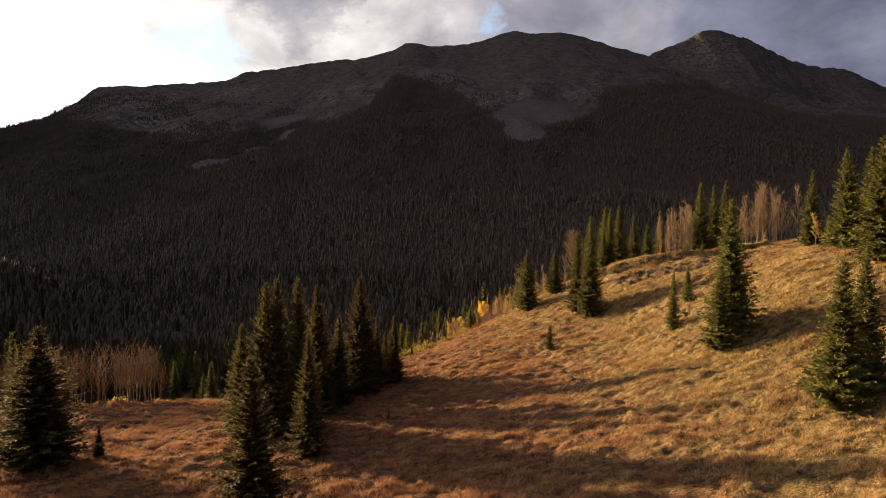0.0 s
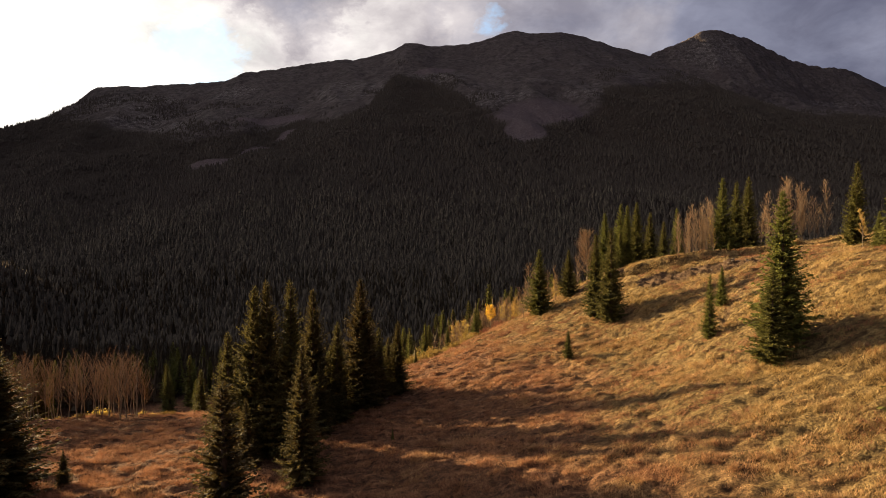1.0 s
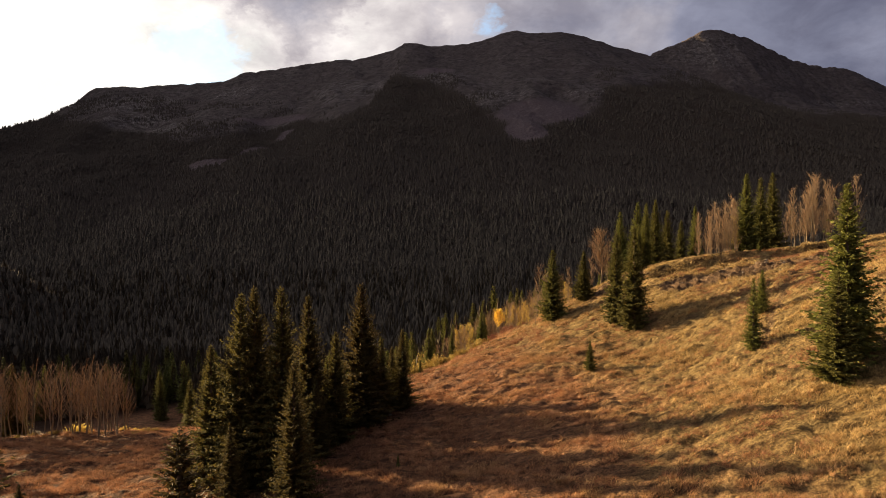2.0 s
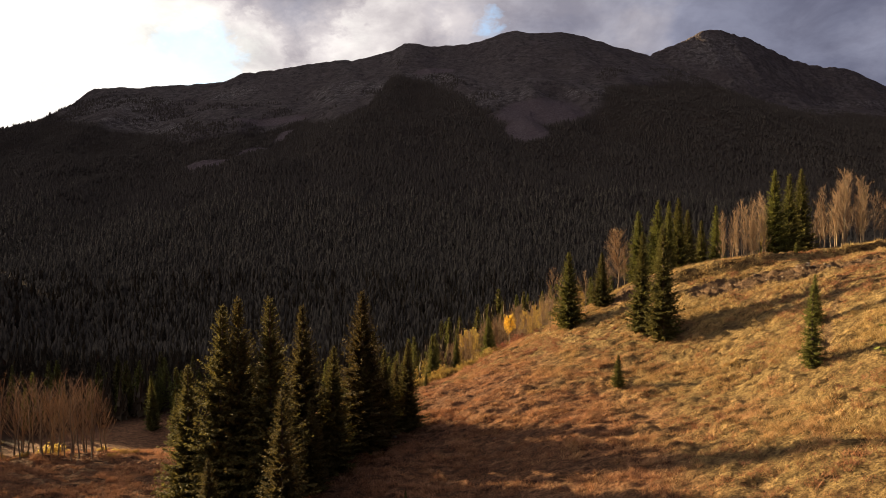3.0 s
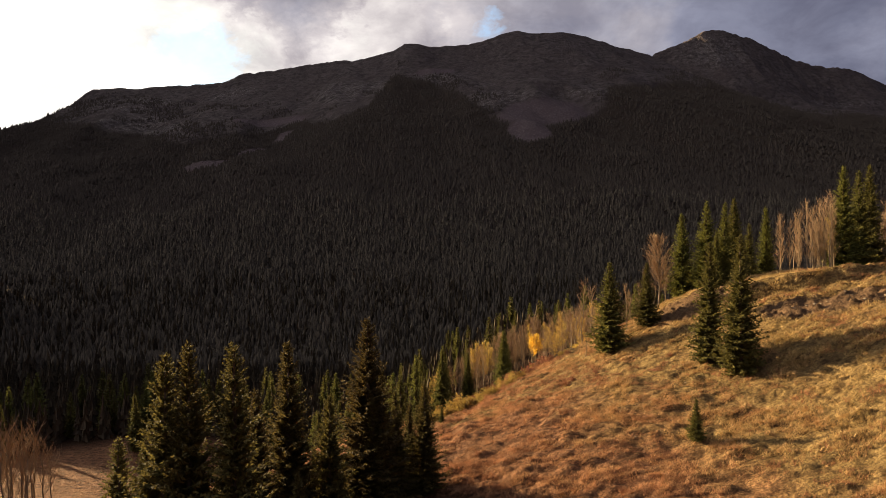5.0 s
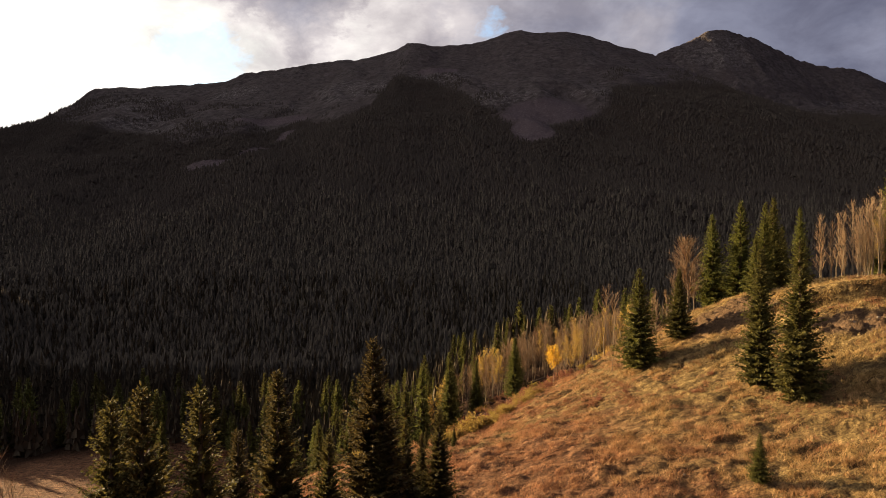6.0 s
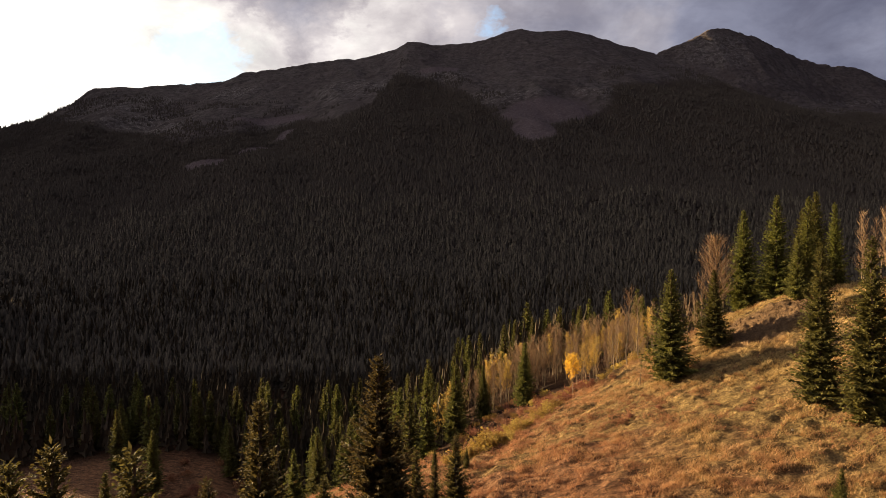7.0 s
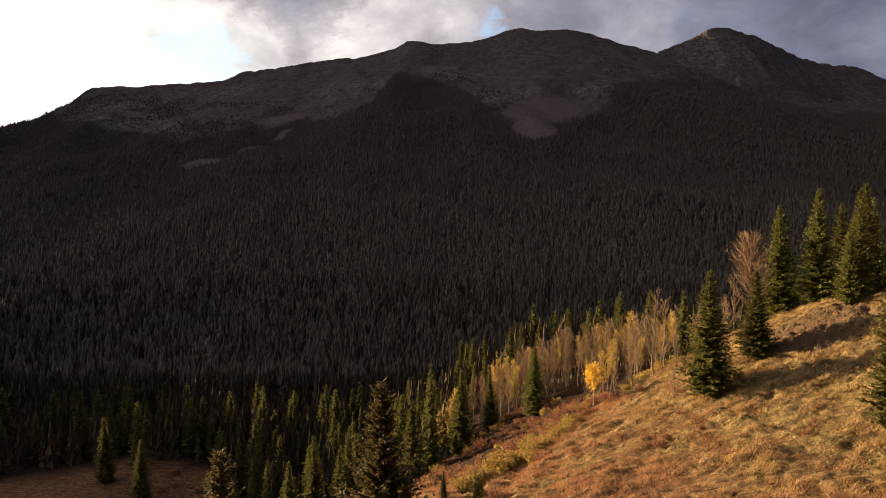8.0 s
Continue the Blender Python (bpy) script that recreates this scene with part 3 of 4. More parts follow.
CLUMP = [(-12.5, 86.2, 17.9, 0, 1.1), (-17.1, 79.3, 17.0, 1, 1.1), (-16.9, 67.7, 18.2, 1, 1.0), (-19.5, 67.9, 18.3, 0, 0.9), (-21.1, 68.2, 18.1, 0, 0.9), (-11.7, 85.2, 11.1, 1, 1.1), (-24.3, 69.6, 13.4, 0, 1.0), (-9.2, 92.0, 8.5, 0, 1.0), (-15.8, 82.0, 8.5, 0, 1.1),
         (-7.7, 91.0, 10.7, 1, 1.15), (-10.3, 90.0, 10.2, 1, 1.15), (-14.0, 60.3, 12.9, 1, 1.0), (-12.3, 37.0, 16.0, 1, 1.35), (-15.2, 84.5, 9.0, 1, 0.9), (-41.4, 59.0, 14.4, 2, 1.7), (-45.5, 62.5, 12.5, 0, 1.2), (-37.4, 62.5, 3.4, 0, 1.2), (-18.5, 72.0, 9.0, 1, 1.1), (-22.5, 73.0, 10.0, 0, 1.0), (-15.5, 75.0, 9.0, 1, 1.1), (-20.5, 64.5, 7.0, 1, 1.1), (-13.8, 88.5, 8.0, 1, 1.1), (-19.0, 77.5, 14.0, 1, 1.0), (-14.6, 80.5, 13.0, 0, 1.0), (-21.5, 79.0, 12.0, 1, 1.1), (-11.5, 89.0, 13.0, 1, 1.0), (-70.0, 106.0, 12.2, 0, 0.9)]
SHADE_STAND = [(-92, 112, 20), (-96, 106, 20), (-88, 108, 19), (-100, 112, 21), (-84, 98, 18), (-90, 94, 18), (-80, 90, 17), (-96, 98, 19), (-104, 104, 20), (-86, 116, 19), (-78, 84, 15)]   # tall stand beside the bench, out of view, added to shade it
for x, y, h, k, wd in CLUMP:
    put_spruce(x, y, h, 7 if k == 1 else 6, SHADY, 1.18 * wd, "spruces of the shaded clump")
for x, y, h in SHADE_STAND:
    put_spruce(x, y, h, 4, SHADY, 1.0, "spruces beside the bench")


# far woods: many small stepped cones in one mesh
def woods(name, xs, ys, hs, rng, sides=5, tiers=3, smooth=True, star=False, girth=0.15, mat=None):
    n = len(xs)
    zs = heights(xs, ys) - 0.6
    a0 = rng.uniform(0, 6.28, n)
    base = 0
    V, Fc = [], []
    for t in range(tiers):
        lo, hi = (0.06 + 0.86 * t / tiers), (0.06 + 0.94 * (t + 1.45) / tiers)
        hi = min(hi, 1.0)
        rad = hs * girth * (1 - 0.88 * t / tiers) * rng.uniform(0.75, 1.2, n)
        ring = []
        for s in range(sides):
            a = a0 + 6.283 * s / sides + 0.6 * t
            rr = rad * rng.uniform(0.6, 1.3, n) * (1.0 if s % 2 or not star else 0.5)
            ring.append(np.stack([xs + rr * np.cos(a), ys + rr * np.sin(a), zs + hs * lo + hs * 0.07 * rng.uniform(-1, 1, n)], -1))
        tip = np.stack([xs, ys, zs + hs * hi], -1)
        blk = np.stack(ring + [tip], 1)
        k = sides + 1
        idx = base + np.arange(n)[:, None] * k
        for s in range(sides):
            Fc.append(np.concatenate([idx + s, idx + (s + 1) % sides, idx + sides], 1))
        V.append(blk.reshape(-1, 3))
        base += n * k
    me = mesh_from(name, np.concatenate(V), np.concatenate(Fc), [mat or M_FAR], smooth)
    return new(name, me)


rng = np.random.default_rng(5)
N_FAR = 135000
yy = 295 + (1950 - 295) * rng.random(N_FAR) ** 1.3
xx = (rng.random(N_FAR) * 2 - 1) * (0.84 * yy + 60)
keep = mountain_cover(xx, yy, heights(xx, yy))[:, 1] + 0.3 * rng.random(N_FAR) < 0.5
high = (rng.random(N_FAR) < 0.55) & (fbm(xx / 70, yy / 60, 3, 33) > np.where(xx < -400, 0.47, 0.55)) & (heights(xx, yy) < np.interp(xx, *zip(*TREELINE)) + np.where(xx < -400, 160, 90)) & (yy > 900)
keep = (keep & ((rng.random(N_FAR) < 0.8) | (yy < 900))) | (high & (mountain_cover(xx, yy, heights(xx, yy))[:, 2] < 0.3))
xx, yy = xx[keep], yy[keep]
near = rng.random(len(yy)) > smooth_step(yy, 400, 780)
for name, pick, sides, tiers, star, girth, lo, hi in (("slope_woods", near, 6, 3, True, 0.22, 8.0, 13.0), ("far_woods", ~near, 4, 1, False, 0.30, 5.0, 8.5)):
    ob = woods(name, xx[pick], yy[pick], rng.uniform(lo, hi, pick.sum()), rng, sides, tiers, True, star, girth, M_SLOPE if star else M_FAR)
    tagged(ob, "dense dark spruce woods covering the shaded mountain slopes", "woods", kind="stuff")


def wooded(x, y):
    """Where spruces stand in the valley: off the meadow, the glade and the aspen belt."""
    aspens = (x > -9) & (x < 42) & (y < 206)
    # two lanes towards the sun, cleared of spruces so light reaches the glade
    run, aside = -0.94 * (x + 95) + 0.34 * (y - 185), 0.34 * (x + 95) + 0.94 * (y - 185)
    aspens = aspens | ((run > -30) & (run < 150) & (np.abs(aside) < 11))
    sun_gap = (np.abs(0.545 * (x + 80) + 0.84 * (y - 150)) < 17) & (np.abs(60 + 0.84 * (x + 80) - 0.545 * (y - 150)) < 62)
    return (meadow_mask(x, y) < 0.35) & ~aspens & ~sun_gap & (y > 168 + 0.12 * x) & (land(x, y) < -6)


for name, n, lo, hi, sides, tiers, star in (("valley_woods", 6500, 172, 430, 8, 6, True),):
    yy = lo + (hi - lo) * rng.random(n)
    xx = (rng.random(n) * 2 - 1) * (0.84 * yy + 40)
    keep = wooded(xx, yy) & (rng.random(n) < smooth_step(yy, 150, 225))
    xx, yy = xx[keep], yy[keep]
    tagged(woods(name, xx, yy, rng.uniform(9, 16, len(xx)), rng, sides, tiers, not star, star, 0.16, M_DARK), "dense spruce woods on the valley floor in shade", "woods", kind="stuff")
VALLEY = [(-94.0, 203.0, 16.6), (-90.0, 211.0, 18.0), (-57.0, 204.0, 18.6), (-36.0, 200.0, 16.0), (-42.0, 204.0, 15.0), (-30.0, 196.0, 14.0), (-53.0, 207.0, 15.0), (-25.0, 190.0, 15.5),
          (9.5, 181.0, 12.9), (-5.3, 184.0, 16.0), (0.4, 182.0, 12.5), (-14.8, 182.0, 14.5), (-19.0, 188.0, 19.0), (-21.0, 176.0, 13.0), (-11.0, 186.0, 14.0), (12.3, 222.0, 15.0), (-80.0, 193.0, 15.0), (-47.0, 117.0, 11.0),
          (-40.0, 172.0, 15.0), (-34.0, 168.0, 16.0), (-30.0, 172.0, 14.0), (-27.0, 164.0, 15.0), (-24.0, 170.0, 13.0), (-36.0, 178.0, 16.0), (-31.0, 180.0, 15.0), (-22.0, 162.0, 12.0), (-6.3, 170.7, 16.5), (7.9, 171.0, 13.5)]
r2 = random.Random(8)
while len(VALLEY) < 200:
    y = r2.uniform(166, 250)
    x = r2.uniform(-0.84 * y - 10, 75)
    if bool(wooded(np.array([x]), np.array([y]))[0]) and all((x - a) ** 2 + (y - b) ** 2 > 9 for a, b, _ in VALLEY):
        VALLEY.append((x, y, r2.uniform(10, 19)))
for k, (x, y, h) in enumerate(VALLEY):
    put_spruce(x, y, h, 1 if k < 28 and h > 10.5 and y < 206 else r2.choice((4, 5)), "dark spruce of the valley woods below the meadow", 1.25 if k < 28 and y < 200 else r2.uniform(1.1, 1.45), "spruces of the valley")


# ---- aspens ----
def aspen(seed, tall=10.0, limbs=44, spread=1.7, leaves=0, leaf_mat=None, leaf_from=0.3, bole=0.25, twigs=11, steep=0.9, stout=1.0, rounded=False):
    """Pale thin bole, steep limbs, a haze of twigs, and leaves where it still has some."""
    r = random.Random(seed)
    e = new("aspen_tree")
    v, f = [], []
    bx, by = r.uniform(-0.5, 0.5), r.uniform(-0.5, 0.5)
    axis = lambda h: Vector((bx * (h / tall) ** 2 + 0.08 * math.sin(h * 1.3 + seed), by * (h / tall) ** 2 + 0.08 * math.cos(h * 1.1), h))
    hs = [-0.4 + (tall * 0.97 + 0.4) * i / 9 for i in range(10)]
    tube(6, [axis(h) for h in hs], [0.09 * stout * (tall / 10) * (1 - max(0, h) / tall) ** 0.8 + 0.012 for h in hs], v, f)
    part("trunk", mesh_from("trunk", v, f, [M_ASPEN], True), e, "pale aspen trunk")
    v, f, tips = [], [], []
    for k in range(limbs):
        h = tall * (bole + (0.96 - bole) * (k + r.random()) / limbs)
        a = r.uniform(0, 6.283)
        L = spread * (1.15 - h / tall) ** 0.7 * r.uniform(0.6, 1.3) + 0.35
        if rounded:
            L = spread * math.sin(math.pi * (0.22 + 0.76 * (h / tall - bole) / (1 - bole))) * r.uniform(0.6, 1.15) + 0.3
        d = Vector((math.cos(a), math.sin(a), r.uniform(steep, steep + 1.1))).normalized()
        p0 = axis(h)
        pts = [p0, p0 + d * L * 0.5, p0 + d * L + Vector((0, 0, 0.18 * L))]
        tube(3, pts, [0.03 * stout, 0.02 * stout, 0.009], v, f)
        for t in range(twigs):
            q = p0.lerp(pts[2], r.uniform(0.2, 1.0))
            dd = (d * 0.9 + Vector((r.uniform(-1, 1), r.uniform(-1, 1), r.uniform(0.2, 1.1))) * 0.8).normalized()
            l2 = r.uniform(0.35, 0.95)
            w = dd.cross(Vector((r.gauss(0, 1), r.gauss(0, 1), r.gauss(0, 1)))).normalized() * 0.014
            n0 = len(v)
            v += [q - w, q + w, q + dd * l2 + w * 0.3, q + dd * l2 - w * 0.3]
            f.append((n0, n0 + 1, n0 + 2, n0 + 3))
            tips.append((q, dd, l2))
    part("crown", mesh_from("crown", v, f, [M_TWIG]), e, "bare brown twigs")
    if leaves:
        quads = []
        for k in range(leaves):
            q, dd, l2 = r.choice(tips)
            if q.z < tall * leaf_from:
                continue
            c = q + dd * l2 * r.uniform(0.1, 1.1) + Vector((r.gauss(0, 0.09), r.gauss(0, 0.09), r.gauss(0, 0.09)))
            u = Vector((r.gauss(0, 1), r.gauss(0, 1), r.gauss(0, 1))).normalized() * r.uniform(0.06, 0.13)
            w = u.cross(Vector((r.gauss(0, 1), r.gauss(0, 1), r.gauss(0, 1)))).normalized() * r.uniform(0.05, 0.10)
            quads += [c - u, c + w, c + u, c - w]
        part("foliage", mesh_from("foliage", np.array(quads), np.arange(len(quads)).reshape(-1, 4), [leaf_mat]), e, "yellow autumn leaves")
    return e


def shrub(seed, leaf_mat, size=1.0, leaves=380, fine=1.0):
    """A low round willow bush: splayed stems under clumps of leaves, with an uneven outline."""
    r = random.Random(seed)
    e = new("shrub")
    v, f, ends = [], [], []
    for k in range(26):
        a, t = r.uniform(0, 6.283), r.uniform(0.15, 1.1)
        d = Vector((math.cos(a) * math.sin(t), math.sin(a) * math.sin(t), math.cos(t)))
        L = size * r.uniform(0.6, 1.15)
        tube(3, [Vector((0, 0, -0.15)), d * L * 0.55, d * L], [0.02, 0.014, 0.005], v, f)
        ends.append((d, L))
    part("stem", mesh_from("stem", v, f, [M_TWIG]), e)
    quads = []
    for k in range(leaves):
        d, L = r.choice(ends)
        c = d * L * r.uniform(0.5, 1.08) + Vector((r.gauss(0, 0.11), r.gauss(0, 0.11), r.gauss(0, 0.08))) * size
        c.z = max(c.z, 0.03)
        u = Vector((r.gauss(0, 1), r.gauss(0, 1), r.gauss(0, 1))).normalized() * fine * r.uniform(0.05, 0.11)
        w = u.cross(Vector((r.gauss(0, 1), r.gauss(0, 1), r.gauss(0, 1)))).normalized() * fine * r.uniform(0.04, 0.07)
        quads += [c - u, c + w, c + u, c - w]
    part("foliage", mesh_from("foliage", np.array(quads), np.arange(len(quads)).reshape(-1, 4), [leaf_mat]), e)
    return e


ASPENS = [aspen(1, bole=0.15), aspen(2, limbs=38, spread=1.4, bole=0.2), aspen(3, limbs=74, spread=2.9, bole=0.10, twigs=20, steep=0.5)]
OPEN = [aspen(7, 10.0, 24, 2.9, bole=0.22, twigs=9, steep=1.0, stout=1.0), aspen(8, 10.0, 20, 2.6, bole=0.28, twigs=9, steep=1.2, stout=1.0), aspen(9, 10.0, 26, 3.2, bole=0.20, twigs=8, steep=0.9, stout=1.0)]
BROAD = aspen(12, 10.0, 110, 2.6, bole=0.22, twigs=20, steep=0.25, stout=1.7, rounded=True)
SLIM = [aspen(10, 10.0, 40, 0.8, bole=0.30, twigs=9, steep=1.2, stout=0.7), aspen(11, 10.0, 36, 1.0, bole=0.22, twigs=9, steep=1.0, stout=0.8)]
YELLOW = [aspen(4, 10.0, 30, 1.3, 900, M_OCHRE, 0.35), aspen(5, 10.0, 30, 1.2, 700, M_OCHRE, 0.5)]
GOLDEN = aspen(6, 5.0, 30, 1.35, 1200, M_GOLD, 0.40, 0.40, 11, 0.3)
BUSHES = [shrub(1, M_OCHRE), shrub(2, M_WILLOW, leaves=800, fine=0.7), shrub(3, M_RUSSET, leaves=420, fine=0.95)]
r3 = random.Random(21)
BARE, OCHRE = "leafless grey-tan aspen with fine upright twigs", "slender aspen still holding some dull yellow leaves"


def put_aspen(x, y, h, proto, label, group, wide=1.0):
    return tagged(place(proto, x, y, h, 10.0, r3.uniform(0, 360), wide, r3.uniform(-2.5, 2.5)), label, "tree", group)


for k in range(150):   # belt in the gully behind the meadow
    x = r3.uniform(-8, 36)
    y = 181 + 0.06 * x + r3.uniform(0, 18)
    gold = r3.random() < 0.17
    put_aspen(x, y, r3.uniform(8.0, 12.5), r3.choice(YELLOW if gold else ASPENS[:2] + SLIM[1:]), OCHRE if gold else BARE, "aspens of the gully")
for k in range(34):   # nearer ones along the brow
    x = r3.uniform(12, 30)
    gold = r3.random() < 0.45
    put_aspen(x, 136 + 0.35 * x + r3.uniform(0, 14), r3.uniform(6.5, 9.0), r3.choice(YELLOW if gold else ASPENS[:2] + SLIM), OCHRE if gold else BARE, "aspens of the brow")
for k in range(66):   # belt beyond the bench
    x = r3.uniform(-77, -46.8)
    put_aspen(x, 98.0 + r3.uniform(-4.5, 3.0) - 0.05 * (x + 47), r3.uniform(7.4, 10.2), r3.choice(OPEN), BARE, "aspens beyond the bench")
BENCH_BUSHES = [(-57.2, 101.6, 1.7), (-56.6, 102.6, 1.3), (-50.2, 101.6, 0.8), (-48.8, 102.0, 0.7), (-47.5, 101.5, 0.6)]
for k in range(26):
    put_aspen(r3.uniform(48.5, 54.5), r3.uniform(122, 132), r3.uniform(7.0, 12.5), r3.choice(SLIM), BARE, "aspens of the crest")
for k in range(26):
    put_aspen(r3.uniform(69.5, 78.0), r3.uniform(126, 139), r3.uniform(7.0, 13.0), r3.choice(ASPENS[:2]), BARE, "aspens of the crest")
for x, y, h, k in ((16.8, 132.0, 11.0, 1), (18.8, 133.5, 9.0, 0), (15.6, 134.0, 7.0, 1), (28.2, 134.5, 7.5, 0), (32.0, 136.0, 8.0, 1), (26.6, 133.0, 5.5, 0), (14.3, 119.0, 5.5, 0), (19.5, 120.8, 6.5, 1), (20.9, 121.8, 7.0, 0), (18.3, 122.5, 6.0, 2), (12.8, 127.5, 5.0, 0)):
    put_aspen(x, y, h, ASPENS[k], BARE, "aspens of the brow")
tagged(place(BROAD, 30.2, 134.0, 11.9, 10.0, 70), "leafless grey-tan aspen with a broad round crown", "tree", "aspens of the brow")
tagged(place(GOLDEN, 8.8, 129.6, 5.2, 5.0, 40), "small aspen with bright golden leaves on the meadow edge", "tree")
for x, y, h in ((-9.0, 180.0, 11.0), (-8.0, 183.0, 11.5), (-10.5, 178.0, 10.0), (4.5, 184.0, 11.0), (5.6, 183.5, 10.0), (53.8, 126.5, 8.5)):
    put_aspen(x, y, h, YELLOW[0], OCHRE, "aspens of the gully")
for x, y, h, k in ((71.2, 131.0, 13.5, 0), (72.6, 132.5, 14.6, 1), (74.4, 131.2, 12.6, 0)):
    put_aspen(x, y, h, ASPENS[k], BARE, "aspens of the crest")
put_aspen(52.8, 82.5, 5.0, YELLOW[0], OCHRE, "aspens of the crest")


def put_shrub(x, y, size, kind, label, group):
    return tagged(copy_thing(BUSHES[kind], pose(x, y, stand(x, y) - 0.1, 0, 0, r3.uniform(0, 360)) @ Matrix.Diagonal((size * r3.uniform(0.9, 1.3), size * r3.uniform(0.9, 1.3), size, 1))), label, "shrub", group)


for x, y, s in ((-5.6, 118.6, 1.3), (-3.4, 120.0, 1.8), (-2.4, 120.6, 1.5), (-0.6, 119.6, 0.9), (-6.8, 116.8, 1.1), (0.6, 121.6, 1.1), (4.6, 124.6, 1.3), (-1.6, 121.2, 1.2), (-4.4, 119.4, 1.4), (1.8, 122.6, 1.0), (3.2, 123.8, 1.1), (-7.6, 116.2, 0.8), (6.0, 126.2, 1.0)):
    put_shrub(x, y, 1.3 * s, 1, "low golden-brown willow bush at the meadow edge", "bushes of the meadow edge")
for x, y, sx, sz in ((-3.5, 120.5, 1.9, 1.7), (-7.2, 116.8, 1.6, 1.5), (-5.2, 118.6, 1.2, 1.2), (-0.2, 124.2, 1.1, 1.2), (-1.6, 122.2, 1.3, 1.2), (3.9, 123.2, 0.9, 0.8)):   # broad willow mounds
    ob = put_shrub(x, y, sx, 1, "broad rounded golden-brown willow bush at the meadow edge", "bushes of the meadow edge")
    ob.scale.z = sz
for x, y, s in ((9.6, 110.5, 0.9), (10.6, 111.2, 0.6), (13.4, 110.6, 0.5), (21.5, 107.0, 0.5), (18.5, 104.0, 0.4)):
    put_shrub(x, y, s, 2, "low russet bush among the meadow grass", "bushes of the meadow")
for k in range(15):   # yellow scrub along the brow
    x = r3.uniform(7, 21)
    put_shrub(x, 127.5 + 0.42 * (x - 4) + r3.uniform(-1, 6.5), r3.uniform(0.5, 1.3), r3.choice((0, 1, 1, 1)), "low golden-brown willow bush at the meadow edge", "bushes of the meadow edge")
for x, y, s in BENCH_BUSHES:
    put_shrub(x, y, s, 0, "bright yellow bush under the bare aspens", "bushes of the bench")
for k in range(44):   # russet scrub on the glade
    put_shrub(r3.uniform(-80, -30), r3.uniform(188, 214), r3.uniform(0.9, 1.9), 2, "russet leafless bush beside the valley glade", "bushes of the glade")
for k in range(14):
    put_shrub(r3.uniform(-62, -40), r3.uniform(94.5, 99), r3.uniform(0.4, 0.8), r3.choice((1, 1, 2)), "low ochre bush under the bare aspens", "bushes of the bench")
for k in range(170):   # scrub in the gully
    x = r3.uniform(-20, 14)
    put_shrub(x, (124 + r3.uniform(0, 14)) if k % 4 == 0 else r3.uniform(138, 182) + 0.3 * x, r3.uniform(0.6, 1.6), r3.choice((2, 2, 2, 2, 2, 1)), "russet leafless bush on the shaded gully side", "bushes of the gully")


# ---- stones and a fallen trunk ----
def stone(seed):
    r = random.Random(seed)
    bm = bmesh.new()
    bmesh.ops.create_icosphere(bm, subdivisions=2, radius=0.5)
    for v in bm.verts:
        k = 0.75 + 0.5 * noise.noise(v.co * 1.7 + Vector((seed, 0, 0)))
        v.co = Vector((v.co.x * k * 1.3, v.co.y * k, v.co.z * k * 0.75))
    me = bpy.data.meshes.new("rock")
    bm.to_mesh(me)
    bm.free()
    me.materials.append(M_STONE)
    return me


STONES = [stone(1), stone(2), stone(3)]
for k in range(40):   # along the bank below the crest
    (ax, ay), (bx, by), u = RUBBLE[k % 4], RUBBLE[k % 4 + 1], r3.random()
    x, y = ax + (bx - ax) * u + r3.gauss(0, 1.2), ay + (by - ay) * u + r3.gauss(0, 1.2)
    q = r3.uniform(0.2, 0.5)
    ob = new("rock", STONES[k % 3])
    ob.matrix_basis = pose(x, y, stand(x, y) + 0.05 * q, r3.uniform(-15, 15), r3.uniform(-15, 15), r3.uniform(0, 360)) @ Matrix.Diagonal((q, q, q, 1))
    tagged(ob, "pale weathered stone half sunk in the grassy bank", "rock", "stones of the bank")
for x, y, q in ((36.0, 121.5, 1.3), (34.6, 122.0, 0.9), (2.0, 84.0, 0.35), (-9.0, 88.8, 0.5), (-13.5, 88.0, 0.5), (20.0, 99.0, 0.35), (12.0, 91.0, 0.3), (27.0, 88.0, 0.4)):
    ob = new("rock", STONES[int(q * 10) % 3])
    ob.matrix_basis = pose(x, y, stand(x, y) + 0.08 * q, 5, 8, x * 40) @ Matrix.Diagonal((q, q, q, 1))
    tagged(ob, "pale weathered stone lying on the meadow", "rock", "stones of the meadow")
v, f = [], []
tube(7, [(-0.15 + 0.02 * i, 0.05 * math.sin(i), 0.9 * i) for i in range(6)], [0.16, 0.15, 0.13, 0.11, 0.08, 0.04], v, f)
log = new("fallen_trunk", mesh_from("fallen_trunk", v, f, [M_ASPEN], True))
log.matrix_basis = pose(12.5, 181.5, stand(12.5, 181.5) + 0.3, 0, 72, 15)
tagged(log, "pale bare fallen aspen trunk leaning in the gully", "log")


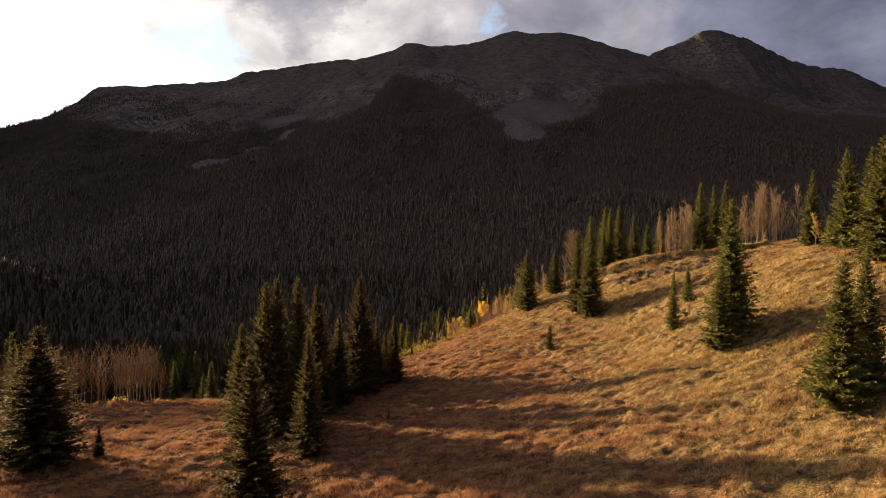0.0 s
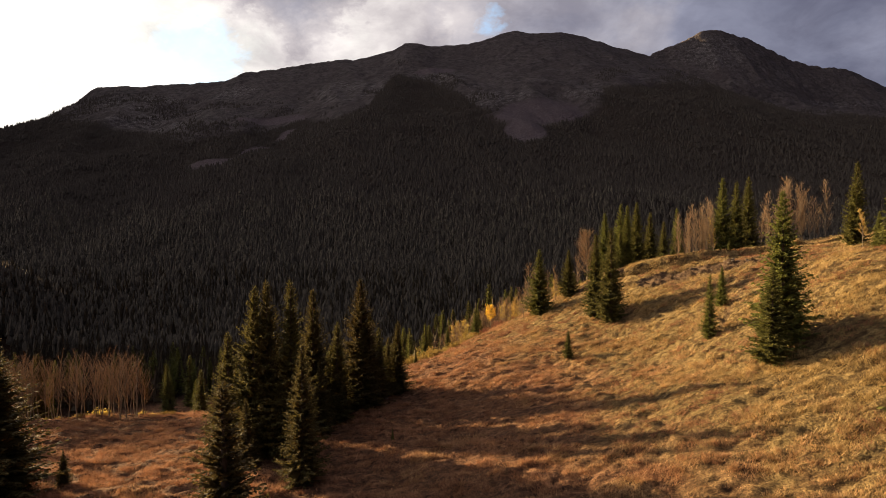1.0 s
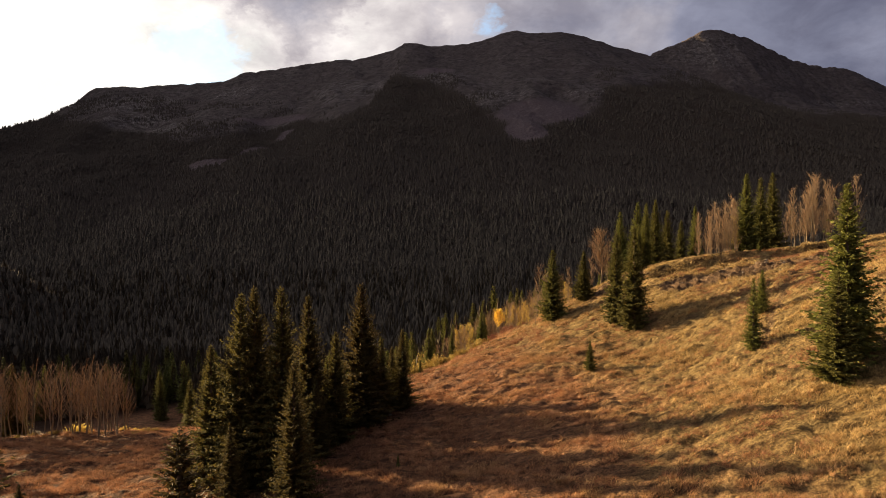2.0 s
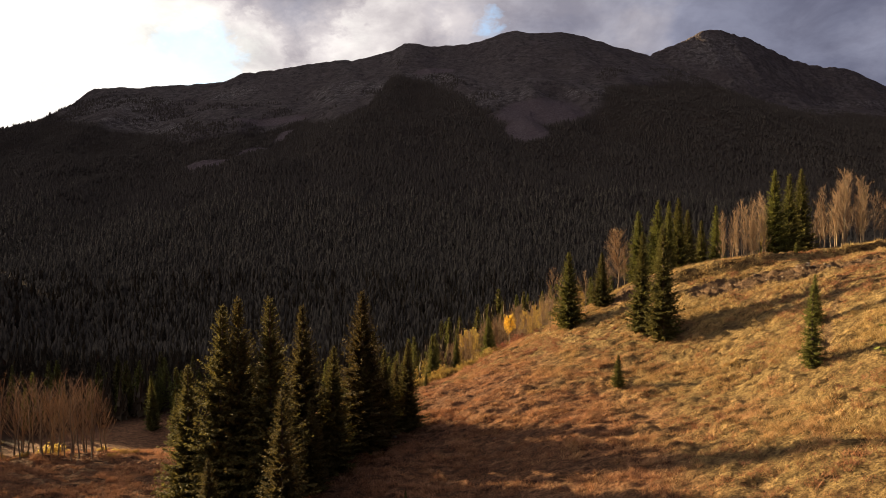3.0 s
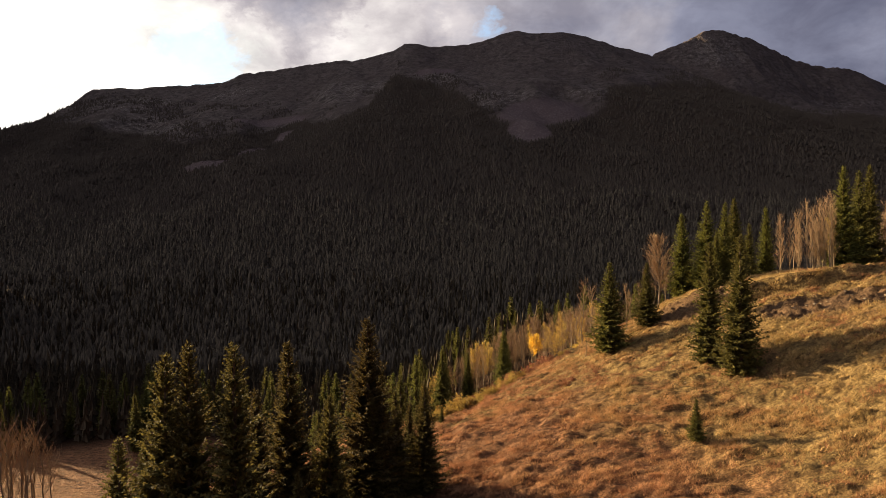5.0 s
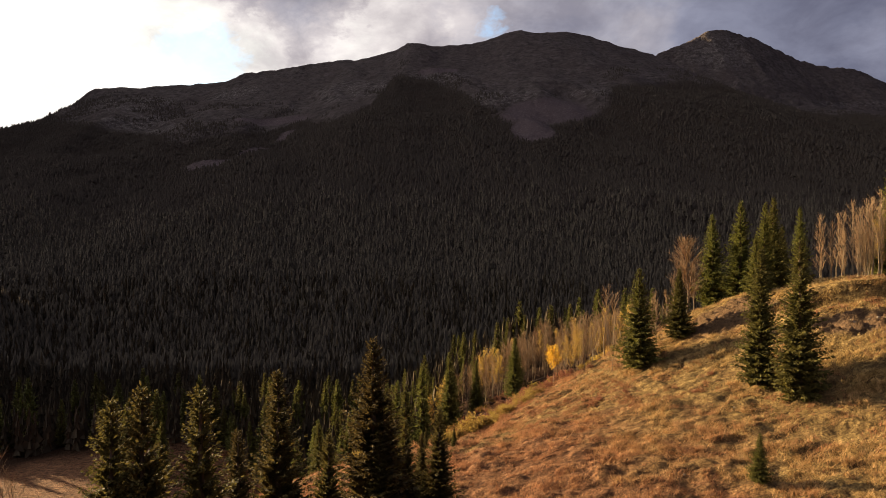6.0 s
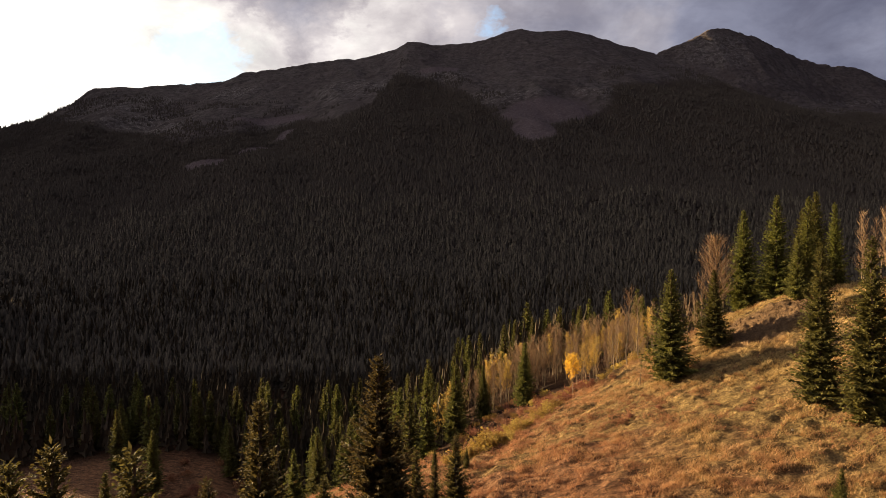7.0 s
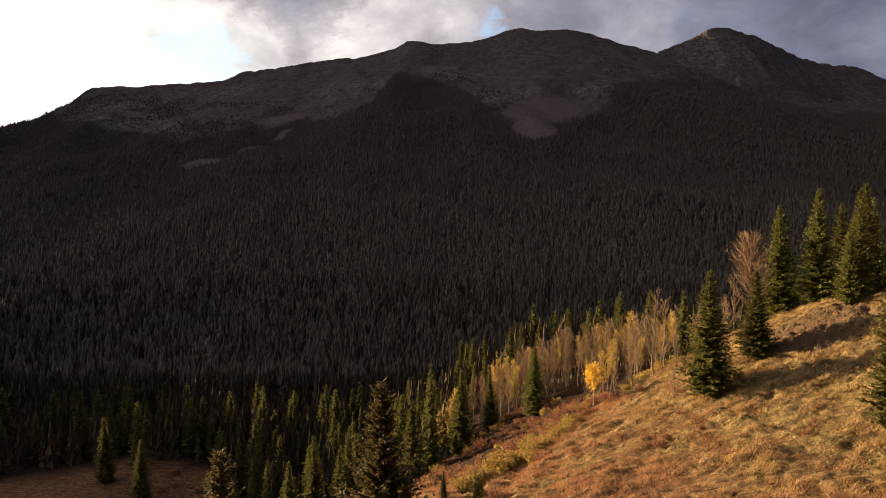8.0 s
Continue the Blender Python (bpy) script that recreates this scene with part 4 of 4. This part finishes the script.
# ---- grass ----
def tufts(name, n, mat, lo, hi, seed, pick):
    g = np.random.default_rng(seed)
    x, y = g.uniform(-62, 70, n), 30 + 108 * g.random(n) ** 1.1
    k = (meadow_mask(x, y) > 0.5) & (np.abs(x + 2) < 0.80 * (y + 6)) & pick(x, y, g) & (fbm(x / 2.0 + 0.2 * y, y / 1.0, 2, 71) + 0.16 * (g.random(n) - 0.5) > 0.45) & (bare_soil(x, y) < 0.35 + 0.3 * g.random(n))
    x, y = x[k], y[k]
    z = surface(x, y)
    bush = 0.7 + 0.9 * smooth_step(fbm(x / 2.0 + 0.2 * y, y / 1.0, 2, 71), 0.45, 0.7)
    blades = []
    for b in range(8):
        a, h = g.uniform(0, 6.283, len(x)), g.uniform(lo, hi, len(x)) * bush
        ox, oy = x + g.normal(0, 0.13, len(x)), y + g.normal(0, 0.13, len(x))
        lean = h * g.uniform(0.5, 1.5, len(x))
        w = 0.012 + 0.022 * g.random(len(x))
        la = a + g.uniform(1.0, 2.0, len(x))
        p1 = np.stack([ox - w * np.cos(a), oy - w * np.sin(a), z - 0.05], -1)
        p2 = np.stack([ox + w * np.cos(a), oy + w * np.sin(a), z - 0.05], -1)
        p3 = np.stack([ox + lean * np.cos(la), oy + lean * np.sin(la), z + h], -1)
        blades.append(np.stack([p1, p2, p3], 1))
    v = np.concatenate(blades).reshape(-1, 3)
    return new(name, mesh_from(name, v, np.arange(len(v)).reshape(-1, 3), [mat]))


tagged(tufts("grass", 230000, M_BLADE, 0.12, 0.36, 3, lambda x, y, g: fbm(x / 6, y / 6, 3, 51) + 0.25 * (g.random(len(x)) - 0.5) > 0.44), "dry straw-coloured grass tufts over the meadow", "grass", kind="stuff")
tagged(tufts("low_plants", 120000, M_RUSSET, 0.09, 0.30, 4, lambda x, y, g: fbm(x / 6, y / 6, 3, 51) + 0.3 * (g.random(len(x)) - 0.5) < 0.47), "withered russet low plants among the grass", "plants", kind="stuff")

for proto in SPRUCES + ASPENS + OPEN + SLIM + YELLOW + [GOLDEN, BROAD] + BUSHES:
    for o in (*proto.children_recursive, proto):
        bpy.data.objects.remove(o)
